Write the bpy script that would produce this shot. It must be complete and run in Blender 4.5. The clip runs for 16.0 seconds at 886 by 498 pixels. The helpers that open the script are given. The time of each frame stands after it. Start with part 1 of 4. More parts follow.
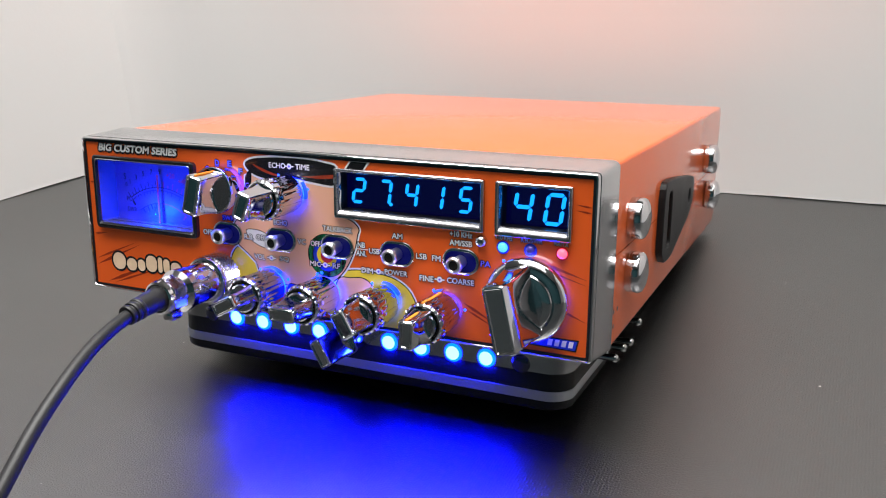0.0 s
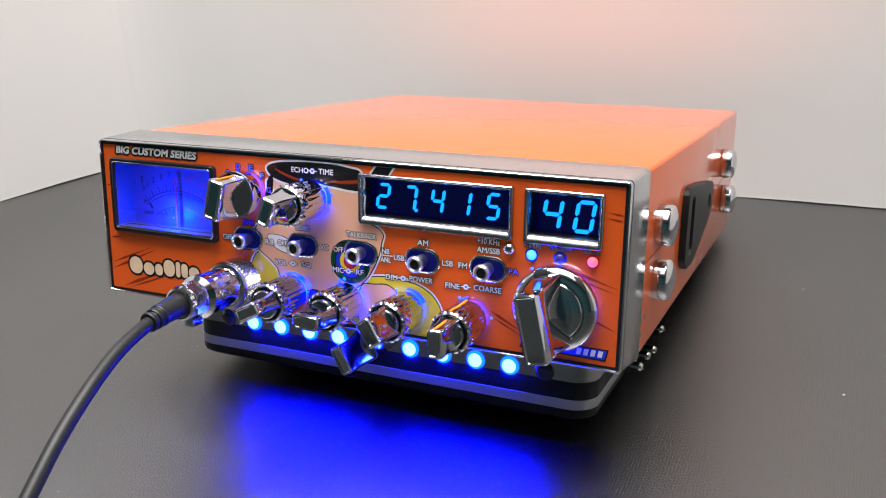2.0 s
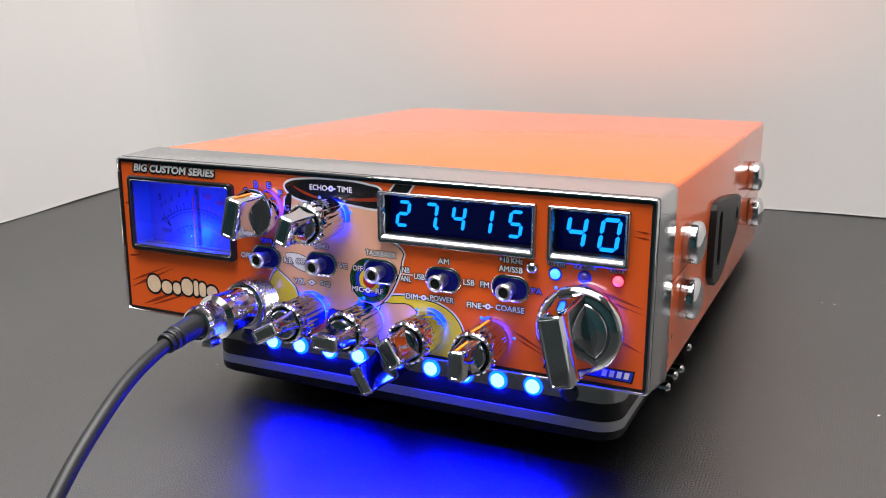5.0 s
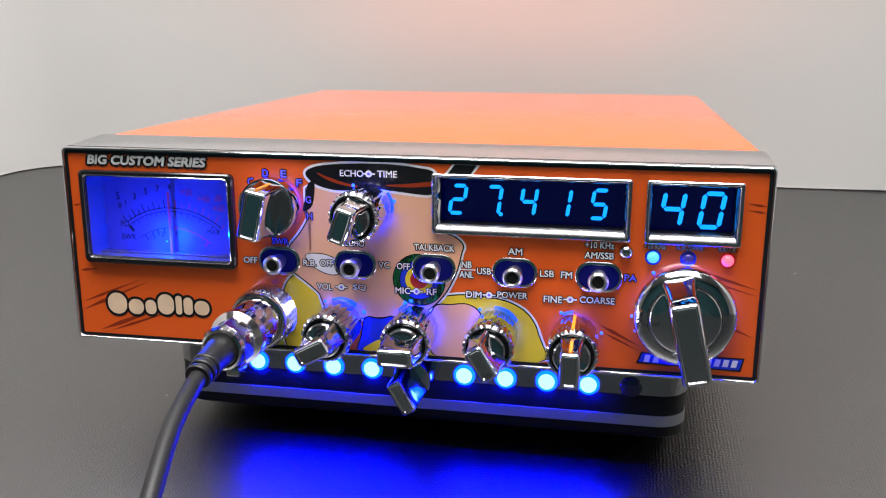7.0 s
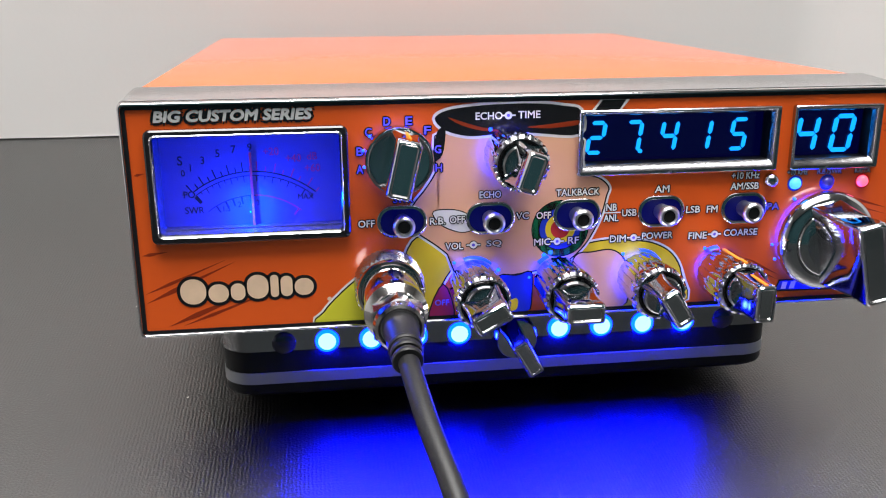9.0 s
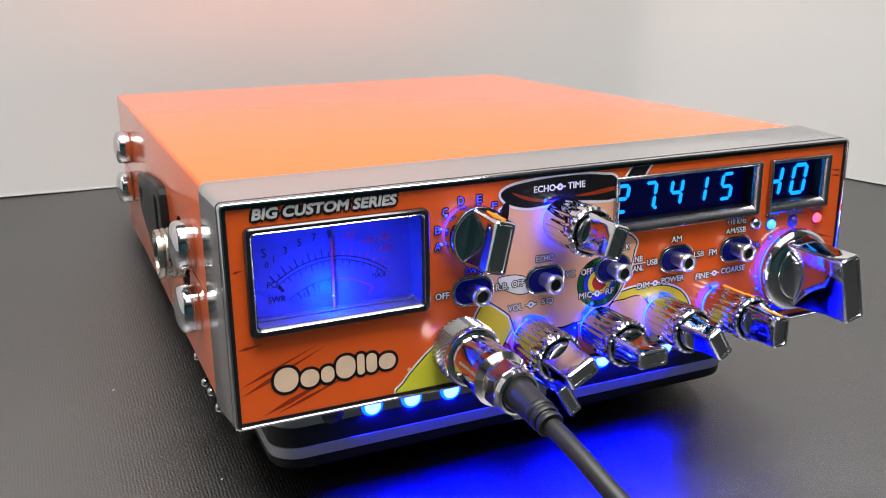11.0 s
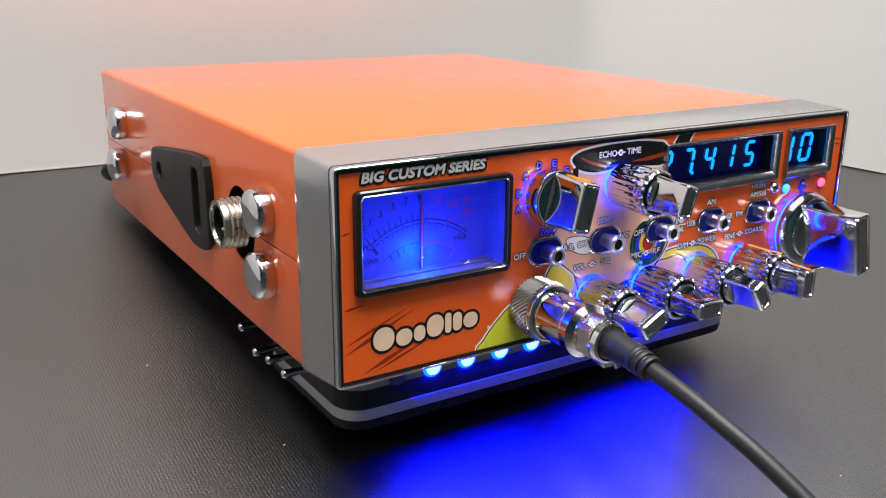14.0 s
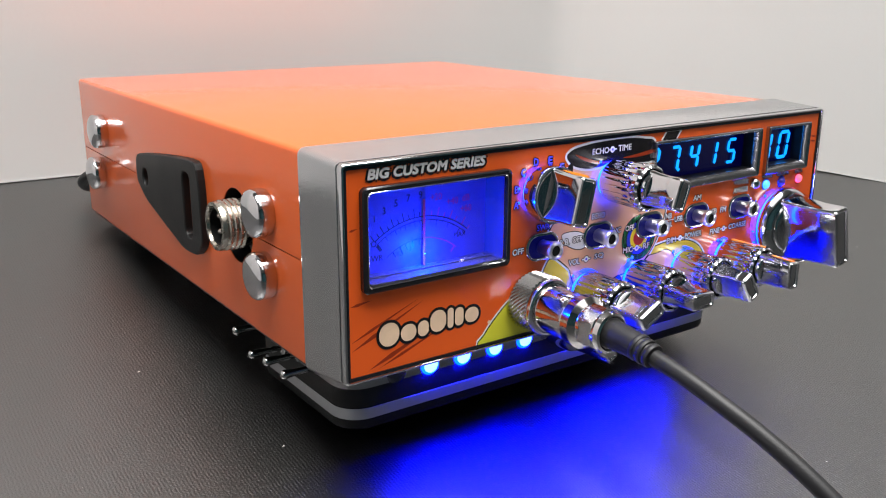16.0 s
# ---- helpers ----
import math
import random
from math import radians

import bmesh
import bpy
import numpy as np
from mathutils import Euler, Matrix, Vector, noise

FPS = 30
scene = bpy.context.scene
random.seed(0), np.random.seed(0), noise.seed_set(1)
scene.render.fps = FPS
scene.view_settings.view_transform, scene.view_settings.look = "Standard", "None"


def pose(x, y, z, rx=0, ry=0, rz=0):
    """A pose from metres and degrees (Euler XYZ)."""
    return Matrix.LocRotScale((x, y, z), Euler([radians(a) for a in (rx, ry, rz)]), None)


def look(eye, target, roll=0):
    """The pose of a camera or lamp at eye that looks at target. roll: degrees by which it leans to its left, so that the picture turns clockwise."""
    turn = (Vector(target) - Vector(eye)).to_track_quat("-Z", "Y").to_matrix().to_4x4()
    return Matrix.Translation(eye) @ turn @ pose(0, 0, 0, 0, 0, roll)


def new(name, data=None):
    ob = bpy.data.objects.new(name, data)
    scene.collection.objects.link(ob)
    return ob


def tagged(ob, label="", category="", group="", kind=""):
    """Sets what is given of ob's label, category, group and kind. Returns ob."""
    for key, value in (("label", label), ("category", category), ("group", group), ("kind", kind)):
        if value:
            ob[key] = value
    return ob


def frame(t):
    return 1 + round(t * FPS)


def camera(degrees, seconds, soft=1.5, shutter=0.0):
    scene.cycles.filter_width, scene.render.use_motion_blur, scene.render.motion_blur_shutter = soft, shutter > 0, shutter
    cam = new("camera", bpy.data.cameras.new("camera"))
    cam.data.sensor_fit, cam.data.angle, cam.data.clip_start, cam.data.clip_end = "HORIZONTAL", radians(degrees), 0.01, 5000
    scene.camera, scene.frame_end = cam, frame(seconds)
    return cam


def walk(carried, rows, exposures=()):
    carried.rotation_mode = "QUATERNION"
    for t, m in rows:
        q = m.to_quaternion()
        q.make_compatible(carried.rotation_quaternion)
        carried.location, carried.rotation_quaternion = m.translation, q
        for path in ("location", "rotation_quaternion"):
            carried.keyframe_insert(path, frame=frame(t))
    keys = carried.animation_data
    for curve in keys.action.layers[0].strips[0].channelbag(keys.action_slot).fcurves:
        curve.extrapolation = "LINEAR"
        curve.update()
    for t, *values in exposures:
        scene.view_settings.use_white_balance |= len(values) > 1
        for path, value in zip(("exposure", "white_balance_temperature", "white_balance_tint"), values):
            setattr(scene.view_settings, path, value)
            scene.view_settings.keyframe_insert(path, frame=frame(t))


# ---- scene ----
cam = camera(52.24, 16.0, 1.1)
# seconds, then the camera's place in metres and its turn in degrees
PATH = [
    (0, 0.16180, -0.22655, 0.17951, 68.266, 3.207, 24.280),
    (0.5, 0.16049, -0.22568, 0.17856, 68.243, 3.079, 24.206),
    (1, 0.15822, -0.22661, 0.17881, 68.225, 3.029, 24.181),
    (1.5, 0.15450, -0.22647, 0.18109, 68.144, 2.980, 24.159),
    (2, 0.15055, -0.22658, 0.18125, 68.124, 2.803, 24.001),
    (2.5, 0.15168, -0.22695, 0.18018, 68.160, 2.779, 23.949),
    (3, 0.15411, -0.22708, 0.17962, 68.129, 2.846, 23.979),
    (3.5, 0.16279, -0.22246, 0.17669, 68.200, 2.826, 24.207),
    (4, 0.17591, -0.22121, 0.17897, 68.451, 2.761, 24.693),
    (4.5, 0.18118, -0.21541, 0.17782, 68.753, 2.768, 25.305),
    (5, 0.14796, -0.22025, 0.18163, 68.784, 3.540, 25.196),
    (5.2, 0.12951, -0.22067, 0.18128, 68.709, 3.852, 23.929),
    (7.3, 0.04734, -0.20689, 0.16351, 67.351, 1.354, 9.829),
    (7.5, 0.04057, -0.19079, 0.15724, 66.254, 1.501, 9.678),
    (8, 0.02648, -0.16902, 0.15594, 65.161, 1.640, 8.638),
    (8.5, -0.01212, -0.18213, 0.15297, 64.687, 0.742, 1.774),
    (9, -0.05469, -0.19404, 0.15977, 65.000, -0.899, -7.868),
    (9.5, -0.09103, -0.19564, 0.16841, 65.931, -1.822, -13.035),
    (9.7, -0.10080, -0.19835, 0.17150, 66.204, -2.055, -14.758),
    (11.8, -0.15598, -0.17120, 0.17990, 65.066, -3.243, -27.257),
    (12, -0.16291, -0.17113, 0.17745, 64.937, -3.367, -27.674),
    (12.5, -0.17410, -0.17188, 0.17646, 64.849, -3.798, -29.041),
    (13, -0.18357, -0.17329, 0.17709, 64.979, -4.260, -30.169),
    (13.5, -0.18535, -0.17048, 0.17648, 65.178, -4.823, -31.109),
    (14, -0.18973, -0.16633, 0.17419, 65.585, -5.086, -31.750),
    (14.5, -0.19454, -0.16405, 0.17263, 65.830, -5.144, -32.580),
    (15, -0.20029, -0.16376, 0.17175, 66.212, -5.181, -33.502),
    (15.5, -0.20367, -0.16272, 0.16945, 66.608, -5.317, -34.253),
    (16, -0.20270, -0.16417, 0.16985, 66.809, -5.265, -34.765),
]
# the exposure drifts a little
STOPS = [(0, -0.07), (2, -0.07), (2.5, -0.25), (3, -0.27), (3.5, -0.2), (4.5, -0.15), (5, -0.11), (7.5, -0.15), (8, -0.07), (9.5, -0.1), (12, -0.12), (16, -0.1)]
walk(cam, [(t, pose(x, y, z, rx, ry, rz)) for t, x, y, z, rx, ry, rz in PATH], STOPS)

# ---- light ----
world = bpy.data.worlds.new("room_air")
scene.world = world
world.use_nodes = True
world.node_tree.nodes["Background"].inputs[0].default_value = (0.9, 0.95, 1.0, 1)
world.node_tree.nodes["Background"].inputs[1].default_value = 0.1


def area_lamp(name, place, target, sx, sy, watts, colour):
    data = bpy.data.lights.new(name, "AREA")
    data.shape, data.size, data.size_y, data.energy, data.color = "RECTANGLE", sx, sy, watts, colour
    ob = new(name, data)
    ob.matrix_world = look(place, target)
    return ob


area_lamp("ceiling_lamp", (-0.05, 0.00, 1.62), (-0.05, 0.00, 0), 1.4, 0.9, 86, (1.0, 0.98, 0.955))
area_lamp("ceiling_lamp", (0.10, -0.85, 1.62), (0.10, -0.85, 0), 1.4, 0.6, 5, (1.0, 0.98, 0.955))


def glow_lamp(name, place, watts, colour, radius):
    data = bpy.data.lights.new(name, "POINT")
    data.energy, data.color, data.shadow_soft_size = watts, colour, radius
    ob = new(name, data)
    ob.location = place
    return ob


# ---- materials ----
def mat(name, colour, rough=0.5, metal=0.0, coat=0.0, grain=0.0, grain_size=900, vary=0.0, vary_size=60, spec=0.5,
        rough_vary=0.0, emit=None, strength=0.0, coat_rough=0.06):
    m = bpy.data.materials.new(name)
    m.use_nodes = True
    t = m.node_tree
    b = t.nodes["Principled BSDF"]
    b.inputs["Base Color"].default_value = (*colour, 1)
    b.inputs["Roughness"].default_value = rough
    b.inputs["Metallic"].default_value = metal
    b.inputs["Coat Weight"].default_value = coat
    b.inputs["Coat Roughness"].default_value = coat_rough
    b.inputs["Specular IOR Level"].default_value = spec
    if emit:
        b.inputs["Emission Color"].default_value = (*emit, 1)
        b.inputs["Emission Strength"].default_value = strength
    co = t.nodes.new("ShaderNodeTexCoord")
    if vary or rough_vary:
        n = t.nodes.new("ShaderNodeTexNoise")
        n.inputs["Scale"].default_value, n.inputs["Detail"].default_value = vary_size, 6
        t.links.new(co.outputs["Object"], n.inputs["Vector"])
        if vary:
            mix = t.nodes.new("ShaderNodeMix")
            mix.data_type = "RGBA"
            mix.inputs[6].default_value = (*[c * (1 - vary) for c in colour], 1)
            mix.inputs[7].default_value = (*[min(1, c * (1 + vary)) for c in colour], 1)
            t.links.new(n.outputs[0], mix.inputs[0])
            t.links.new(mix.outputs[2], b.inputs["Base Color"])
        if rough_vary:
            r = t.nodes.new("ShaderNodeMapRange")
            r.inputs[3].default_value, r.inputs[4].default_value = max(0.01, rough - rough_vary), rough + rough_vary
            t.links.new(n.outputs[0], r.inputs[0])
            t.links.new(r.outputs[0], b.inputs["Roughness"])
    if grain:
        g = t.nodes.new("ShaderNodeTexNoise")
        g.inputs["Scale"].default_value, g.inputs["Detail"].default_value = grain_size, 3
        bump = t.nodes.new("ShaderNodeBump")
        bump.inputs["Strength"].default_value, bump.inputs["Distance"].default_value = grain, 0.0004
        t.links.new(co.outputs["Object"], g.inputs["Vector"])
        t.links.new(g.outputs[0], bump.inputs["Height"])
        t.links.new(bump.outputs[0], b.inputs["Normal"])
        if coat:
            t.links.new(bump.outputs[0], b.inputs["Coat Normal"])
    return m


ORANGE = mat("orange_paint", (0.67, 0.116, 0.024), 0.5, spec=0.08, coat=0.85, coat_rough=0.05, grain=0.10, grain_size=750, vary=0.04, rough_vary=0.05)
SATIN = mat("satin_grey", (0.50, 0.505, 0.52), 0.12, metal=0.86, grain=0.04, grain_size=4000, rough_vary=0.05, vary=0.05)
KNURL = mat("dull_chrome", (0.5, 0.49, 0.48), 0.2, metal=1.0, rough_vary=0.04, vary_size=300)
CHROME = mat("chrome", (0.63, 0.63, 0.65), 0.085, metal=1.0, grain=0.06, grain_size=190, rough_vary=0.03, vary_size=300)
LEVER_CHROME = mat("lever_chrome", (0.70, 0.70, 0.72), 0.3, metal=1.0, grain=0.06, grain_size=400, rough_vary=0.06, vary_size=300)
FRAME_CHROME = mat("worn_chrome", (0.40, 0.40, 0.42), 0.24, metal=1.0, grain=0.16, grain_size=700, rough_vary=0.1, vary_size=250)
PLUG_CHROME = mat("plug_chrome", (0.70, 0.68, 0.67), 0.13, metal=1.0, grain=0.05, grain_size=260, rough_vary=0.04, vary_size=300)
NICKEL = mat("nickel", (0.44, 0.41, 0.36), 0.27, metal=1.0, vary=0.15, vary_size=400, rough_vary=0.1)
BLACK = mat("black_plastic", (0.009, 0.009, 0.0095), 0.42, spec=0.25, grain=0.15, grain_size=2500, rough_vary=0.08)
RUBBER = mat("black_rubber", (0.012, 0.012, 0.0135), 0.47, spec=0.35, grain=0.1, grain_size=1800, vary=0.2, vary_size=120)
GASKET = mat("gloss_black", (0.012, 0.012, 0.014), 0.12, rough_vary=0.05)
STRIPE = mat("silver_stripe", (0.42, 0.43, 0.45), 0.4, metal=0.4, vary=0.08, vary_size=200)
STEEL = mat("polished_steel", (0.5, 0.5, 0.5), 0.12, metal=1.0, rough_vary=0.06)
FACE = mat("printed_orange", (0.77, 0.108, 0.013), 0.22, coat=0.5, vary=0.12, vary_size=25, rough_vary=0.04)
P_DARK = mat("print_brown", (0.27, 0.030, 0.007), 0.25, coat=0.4)
P_SKIN = mat("print_peach", (0.80, 0.42, 0.265), 0.22, coat=0.5, vary=0.04)
P_BLACK = mat("print_black", (0.010, 0.008, 0.009), 0.2, coat=0.5)
P_WHITE = mat("print_white", (0.78, 0.76, 0.76), 0.25, coat=0.4)
P_GREY = mat("print_grey", (0.52, 0.50, 0.50), 0.25, coat=0.4)
P_SILVER = mat("print_silver", (0.80, 0.79, 0.79), 0.32, metal=0.3, coat=0.4)
P_YELLOW = mat("print_yellow", (0.80, 0.60, 0.03), 0.22, coat=0.5)
P_LIME = mat("print_lime", (0.68, 0.66, 0.04), 0.22, coat=0.5)
P_BLUE = mat("print_blue", (0.015, 0.04, 0.5), 0.22, coat=0.5)
P_GREEN = mat("print_green", (0.02, 0.36, 0.11), 0.22, coat=0.5)
P_RED = mat("print_red", (0.55, 0.03, 0.03), 0.22, coat=0.5)
P_VIOLET = mat("print_violet_and_blue_lit", (0.16, 0.12, 0.75), 0.25, coat=0.4)
P_LILAC = mat("print_lilac", (0.42, 0.38, 0.75), 0.25, coat=0.4)
P_CREAM = mat("print_cream", (0.80, 0.58, 0.40), 0.25, coat=0.4, vary=0.2, vary_size=180)
MARKER = mat("orange_marker", (0.9, 0.25, 0.01), 0.35)
# weak emission stands in for the figures' blue spill on the window
DISPLAY = mat("display_window_glow", (0.004, 0.004, 0.03), 0.12, emit=(0.0, 0.0, 1.0), strength=0.022)
DIGIT = mat("lit_segment", (0.0, 0.1, 0.3), 0.4, emit=(0.004, 0.27, 1.0), strength=2.1)
LED_ON = mat("lit_blue_led", (0.05, 0.1, 0.3), 0.3, emit=(0.0, 0.0008, 1.0), strength=500)
LED_CORE = mat("lit_led_core", (0.05, 0.1, 0.3), 0.3, emit=(0.004, 0.010, 1.0), strength=180)
LED_OFF = mat("unlit_led", (0.012, 0.013, 0.03), 0.15, coat=0.6)
LIGHT_DOT = mat("blue_light_point", (0.05, 0.1, 0.3), 0.3, emit=(0.0, 0.06, 1.0), strength=5.0)
LIGHT_ARC = mat("blue_light_leak", (0.02, 0.05, 0.3), 0.3, emit=(0.0, 0.05, 1.0), strength=1.7)
HALO = mat("blue_light_ring", (0.05, 0.1, 0.3), 0.3, emit=(0.0, 0.010, 1.0), strength=56)
LAMP_BLUE = mat("lit_blue_lamp", (0.1, 0.3, 0.5), 0.3, emit=(0.05, 0.36, 1.0), strength=1.9)
LAMP_RED = mat("lit_red_lamp", (0.5, 0.1, 0.1), 0.3, emit=(1.0, 0.09, 0.17), strength=2.2)
LAMP_OFF = mat("unlit_blue_lamp", (0.05, 0.04, 0.32), 0.25, coat=0.5)
# the plate's blue base colour carries part of the meter lamp's glow
METER_PLATE = mat("meter_paper_blue_glow", (0.085, 0.083, 0.40), 0.5, vary=0.04)
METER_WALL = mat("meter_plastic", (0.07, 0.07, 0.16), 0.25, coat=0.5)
M_INK = mat("meter_ink", (0.008, 0.008, 0.03), 0.5)
M_RED = mat("meter_red_ink", (0.65, 0.03, 0.22), 0.5)
NEEDLE = mat("meter_needle", (0.75, 0.05, 0.12), 0.4)
BOARD = mat("white_board", (0.73, 0.725, 0.715), 0.62, grain=0.12, grain_size=500, vary=0.02, vary_size=8)
WALL = mat("room_wall", (0.34, 0.34, 0.335), 0.8, vary=0.04, vary_size=3)
# teal chosen for what the chrome mirrors from behind the camera
DARKWALL = mat("dark_reflection_wall", (0.014, 0.066, 0.074), 0.8, vary=0.5, vary_size=2.2)
CEILING = mat("ceiling_white", (0.6, 0.6, 0.59), 0.8, vary=0.02, vary_size=3)
FLOOR = mat("room_floor", (0.08, 0.075, 0.07), 0.6, vary=0.1, vary_size=5)
DUST = mat("dust", (0.6, 0.58, 0.55), 0.7)

GLASS = bpy.data.materials.new("clear_cover")
GLASS.use_nodes = True
gb = GLASS.node_tree.nodes["Principled BSDF"]
gb.inputs["Transmission Weight"].default_value = 1.0
gb.inputs["Roughness"].default_value = 0.015
gb.inputs["IOR"].default_value = 1.45


def table_material():
    m = bpy.data.materials.new("black_ribbed_vinyl")
    m.use_nodes = True
    t = m.node_tree
    b = t.nodes["Principled BSDF"]
    b.inputs["Roughness"].default_value = 0.40
    b.inputs["IOR"].default_value = 1.76
    b.inputs["Specular IOR Level"].default_value = 0.95
    co = t.nodes.new("ShaderNodeTexCoord")
    n = t.nodes.new("ShaderNodeTexNoise")
    n.inputs["Scale"].default_value, n.inputs["Detail"].default_value = 9, 8
    t.links.new(co.outputs["Object"], n.inputs["Vector"])
    ramp = t.nodes.new("ShaderNodeValToRGB")
    ramp.color_ramp.elements[0].color = (0.0030, 0.0030, 0.0028, 1)
    ramp.color_ramp.elements[1].color = (0.0075, 0.0074, 0.0068, 1)
    t.links.new(n.outputs[0], ramp.inputs[0])
    t.links.new(ramp.outputs[0], b.inputs["Base Color"])
    # fine ribs that run away from the viewer, broken by a cross weave
    w = t.nodes.new("ShaderNodeTexWave")
    w.bands_direction = "X"
    w.inputs["Scale"].default_value = 290
    w.inputs["Distortion"].default_value = 2.0
    w.inputs["Detail"].default_value = 2
    w.inputs["Detail Scale"].default_value = 0.9
    t.links.new(co.outputs["Object"], w.inputs["Vector"])
    g = t.nodes.new("ShaderNodeTexNoise")
    g.inputs["Scale"].default_value, g.inputs["Detail"].default_value = 1500, 3
    t.links.new(co.outputs["Object"], g.inputs["Vector"])
    add = t.nodes.new("ShaderNodeMath")
    add.operation = "ADD"
    half = t.nodes.new("ShaderNodeMath")
    half.operation = "MULTIPLY"
    # the ribs come and go, worn down in places
    worn = t.nodes.new("ShaderNodeTexNoise")
    worn.inputs["Scale"].default_value, worn.inputs["Detail"].default_value = 70, 5
    t.links.new(co.outputs["Object"], worn.inputs["Vector"])
    keep = t.nodes.new("ShaderNodeMapRange")
    keep.inputs[1].default_value, keep.inputs[2].default_value = 0.35, 0.65
    keep.inputs[3].default_value, keep.inputs[4].default_value = 0.08, 0.20
    t.links.new(worn.outputs[0], keep.inputs[0])
    t.links.new(keep.outputs[0], half.inputs[1])
    t.links.new(w.outputs["Fac"], half.inputs[0])
    t.links.new(half.outputs[0], add.inputs[0])
    t.links.new(g.outputs[0], add.inputs[1])
    bump = t.nodes.new("ShaderNodeBump")
    bump.inputs["Strength"].default_value, bump.inputs["Distance"].default_value = 0.62, 0.00035
    t.links.new(add.outputs[0], bump.inputs["Height"])
    t.links.new(bump.outputs[0], b.inputs["Normal"])
    r = t.nodes.new("ShaderNodeMapRange")
    r.inputs[3].default_value, r.inputs[4].default_value = 0.27, 0.38
    t.links.new(n.outputs[0], r.inputs[0])
    t.links.new(r.outputs[0], b.inputs["Roughness"])
    return m


TABLE = table_material()


# ---- building helpers (lengths in millimetres, turned into metres here) ----
MM = 0.001


def mesh_of(bm, name, smooth=False, angle=35):
    bmesh.ops.recalc_face_normals(bm, faces=bm.faces)
    me = bpy.data.meshes.new(name)
    bm.to_mesh(me)
    bm.free()
    if smooth:
        me.polygons.foreach_set("use_smooth", [True] * len(me.polygons))
        me.set_sharp_from_angle(angle=radians(angle))
    return me


def part(name, bm, material, parent, label="", loc=(0, 0, 0), turn=0.0, smooth=False, angle=35):
    """One mesh under a thing or a part. bm: a bmesh in millimetres, or a mesh made before. turn: degrees about the y axis."""
    if isinstance(bm, bmesh.types.BMesh):
        bmesh.ops.scale(bm, vec=(MM, MM, MM), verts=bm.verts)
        me = mesh_of(bm, name, smooth, angle)
        me.materials.append(material)
    else:
        me = bm
    ob = new(name, me)
    ob.parent = parent
    ob.matrix_basis = pose(loc[0] * MM, loc[1] * MM, loc[2] * MM, 0, turn, 0)
    if label:
        ob["label"] = label
    return ob


def joined(*bms):
    out = bmesh.new()
    for b in bms:
        me = bpy.data.meshes.new("tmp")
        b.to_mesh(me)
        b.free()
        out.from_mesh(me)
        bpy.data.meshes.remove(me)
    return out


def box(x0, x1, y0, y1, z0, z1, bevel=0.0, seg=2):
    bm = bmesh.new()
    bmesh.ops.create_cube(bm, size=1)
    for v in bm.verts:
        v.co = Vector((x0 + (v.co.x + 0.5) * (x1 - x0), y0 + (v.co.y + 0.5) * (y1 - y0), z0 + (v.co.z + 0.5) * (z1 - z0)))
    if bevel:
        bmesh.ops.bevel(bm, geom=bm.edges[:], offset=bevel, segments=seg, profile=0.5, affect="EDGES")
    return bm


def rrect(x0, x1, z0, z1, r, n=5):
    out = []
    for cx, cz, a in ((x1 - r, z1 - r, 0), (x0 + r, z1 - r, 90), (x0 + r, z0 + r, 180), (x1 - r, z0 + r, 270)):
        for k in range(n + 1):
            q = radians(a + 90 * k / n)
            out.append((cx + r * math.cos(q), cz + r * math.sin(q)))
    return out


def loft(loops, closed_ends=(False, False), ring=False):
    """Loops of equal count of (x, y, z); faces between each and the next."""
    bm = bmesh.new()
    rows = [[bm.verts.new(p) for p in loop] for loop in loops]
    pairs = list(zip(rows, rows[1:])) + ([(rows[-1], rows[0])] if ring else [])
    n = len(rows[0])
    for a, b in pairs:
        for k in range(n):
            bm.faces.new((a[k], a[(k + 1) % n], b[(k + 1) % n], b[k]))
    if closed_ends[0]:
        bm.faces.new(rows[0])
    if closed_ends[1]:
        bm.faces.new(rows[-1][::-1])
    return bm


def plane_loop(pts, y):
    return [(x, y, z) for x, z in pts]


def slab(pts, y0, y1):
    """A flat outline (x, z) given a thickness from y0 to y1."""
    return loft([plane_loop(pts, y0), plane_loop(pts, y1)], (True, True))


def sheet(pts, y):
    bm = bmesh.new()
    bm.faces.new([bm.verts.new((x, y, z)) for x, z in pts])
    bmesh.ops.triangulate(bm, faces=bm.faces[:])
    return bm


def revolve(profile, n=40, flutes=0, cuts={}, square=False):
    """A profile of (radius, y) turned about the y axis; flutes, or square notches, cut the rows named."""
    bm = bmesh.new()
    rings = []
    for i, (r, y) in enumerate(profile):
        ring = []
        for k in range(n):
            a = 2 * math.pi * k / n
            q = r
            if i in cuts:
                wave = math.cos(flutes * a + 0.001)
                q = r - cuts[i] * ((1.0 if wave > 0.35 else 0.0) if square else (0.5 + 0.5 * wave) ** 4)
            ring.append(bm.verts.new((q * math.cos(a), y, q * math.sin(a))))
        rings.append(ring)
    for a, b in zip(rings, rings[1:]):
        for k in range(n):
            bm.faces.new((a[k], a[(k + 1) % n], b[(k + 1) % n], b[k]))
    bm.faces.new(rings[0])
    bm.faces.new(rings[-1][::-1])
    return bm


def moved(bm, x=0, y=0, z=0, turn=None):
    if turn:
        bmesh.ops.rotate(bm, verts=bm.verts, matrix=turn.to_3x3())
    bmesh.ops.translate(bm, verts=bm.verts, vec=(x, y, z))
    return bm


def disc_pts(cx, cz, rx, rz=None, n=36):
    rz = rz or rx
    return [(cx + rx * math.cos(2 * math.pi * k / n), cz + rz * math.sin(2 * math.pi * k / n)) for k in range(n)]


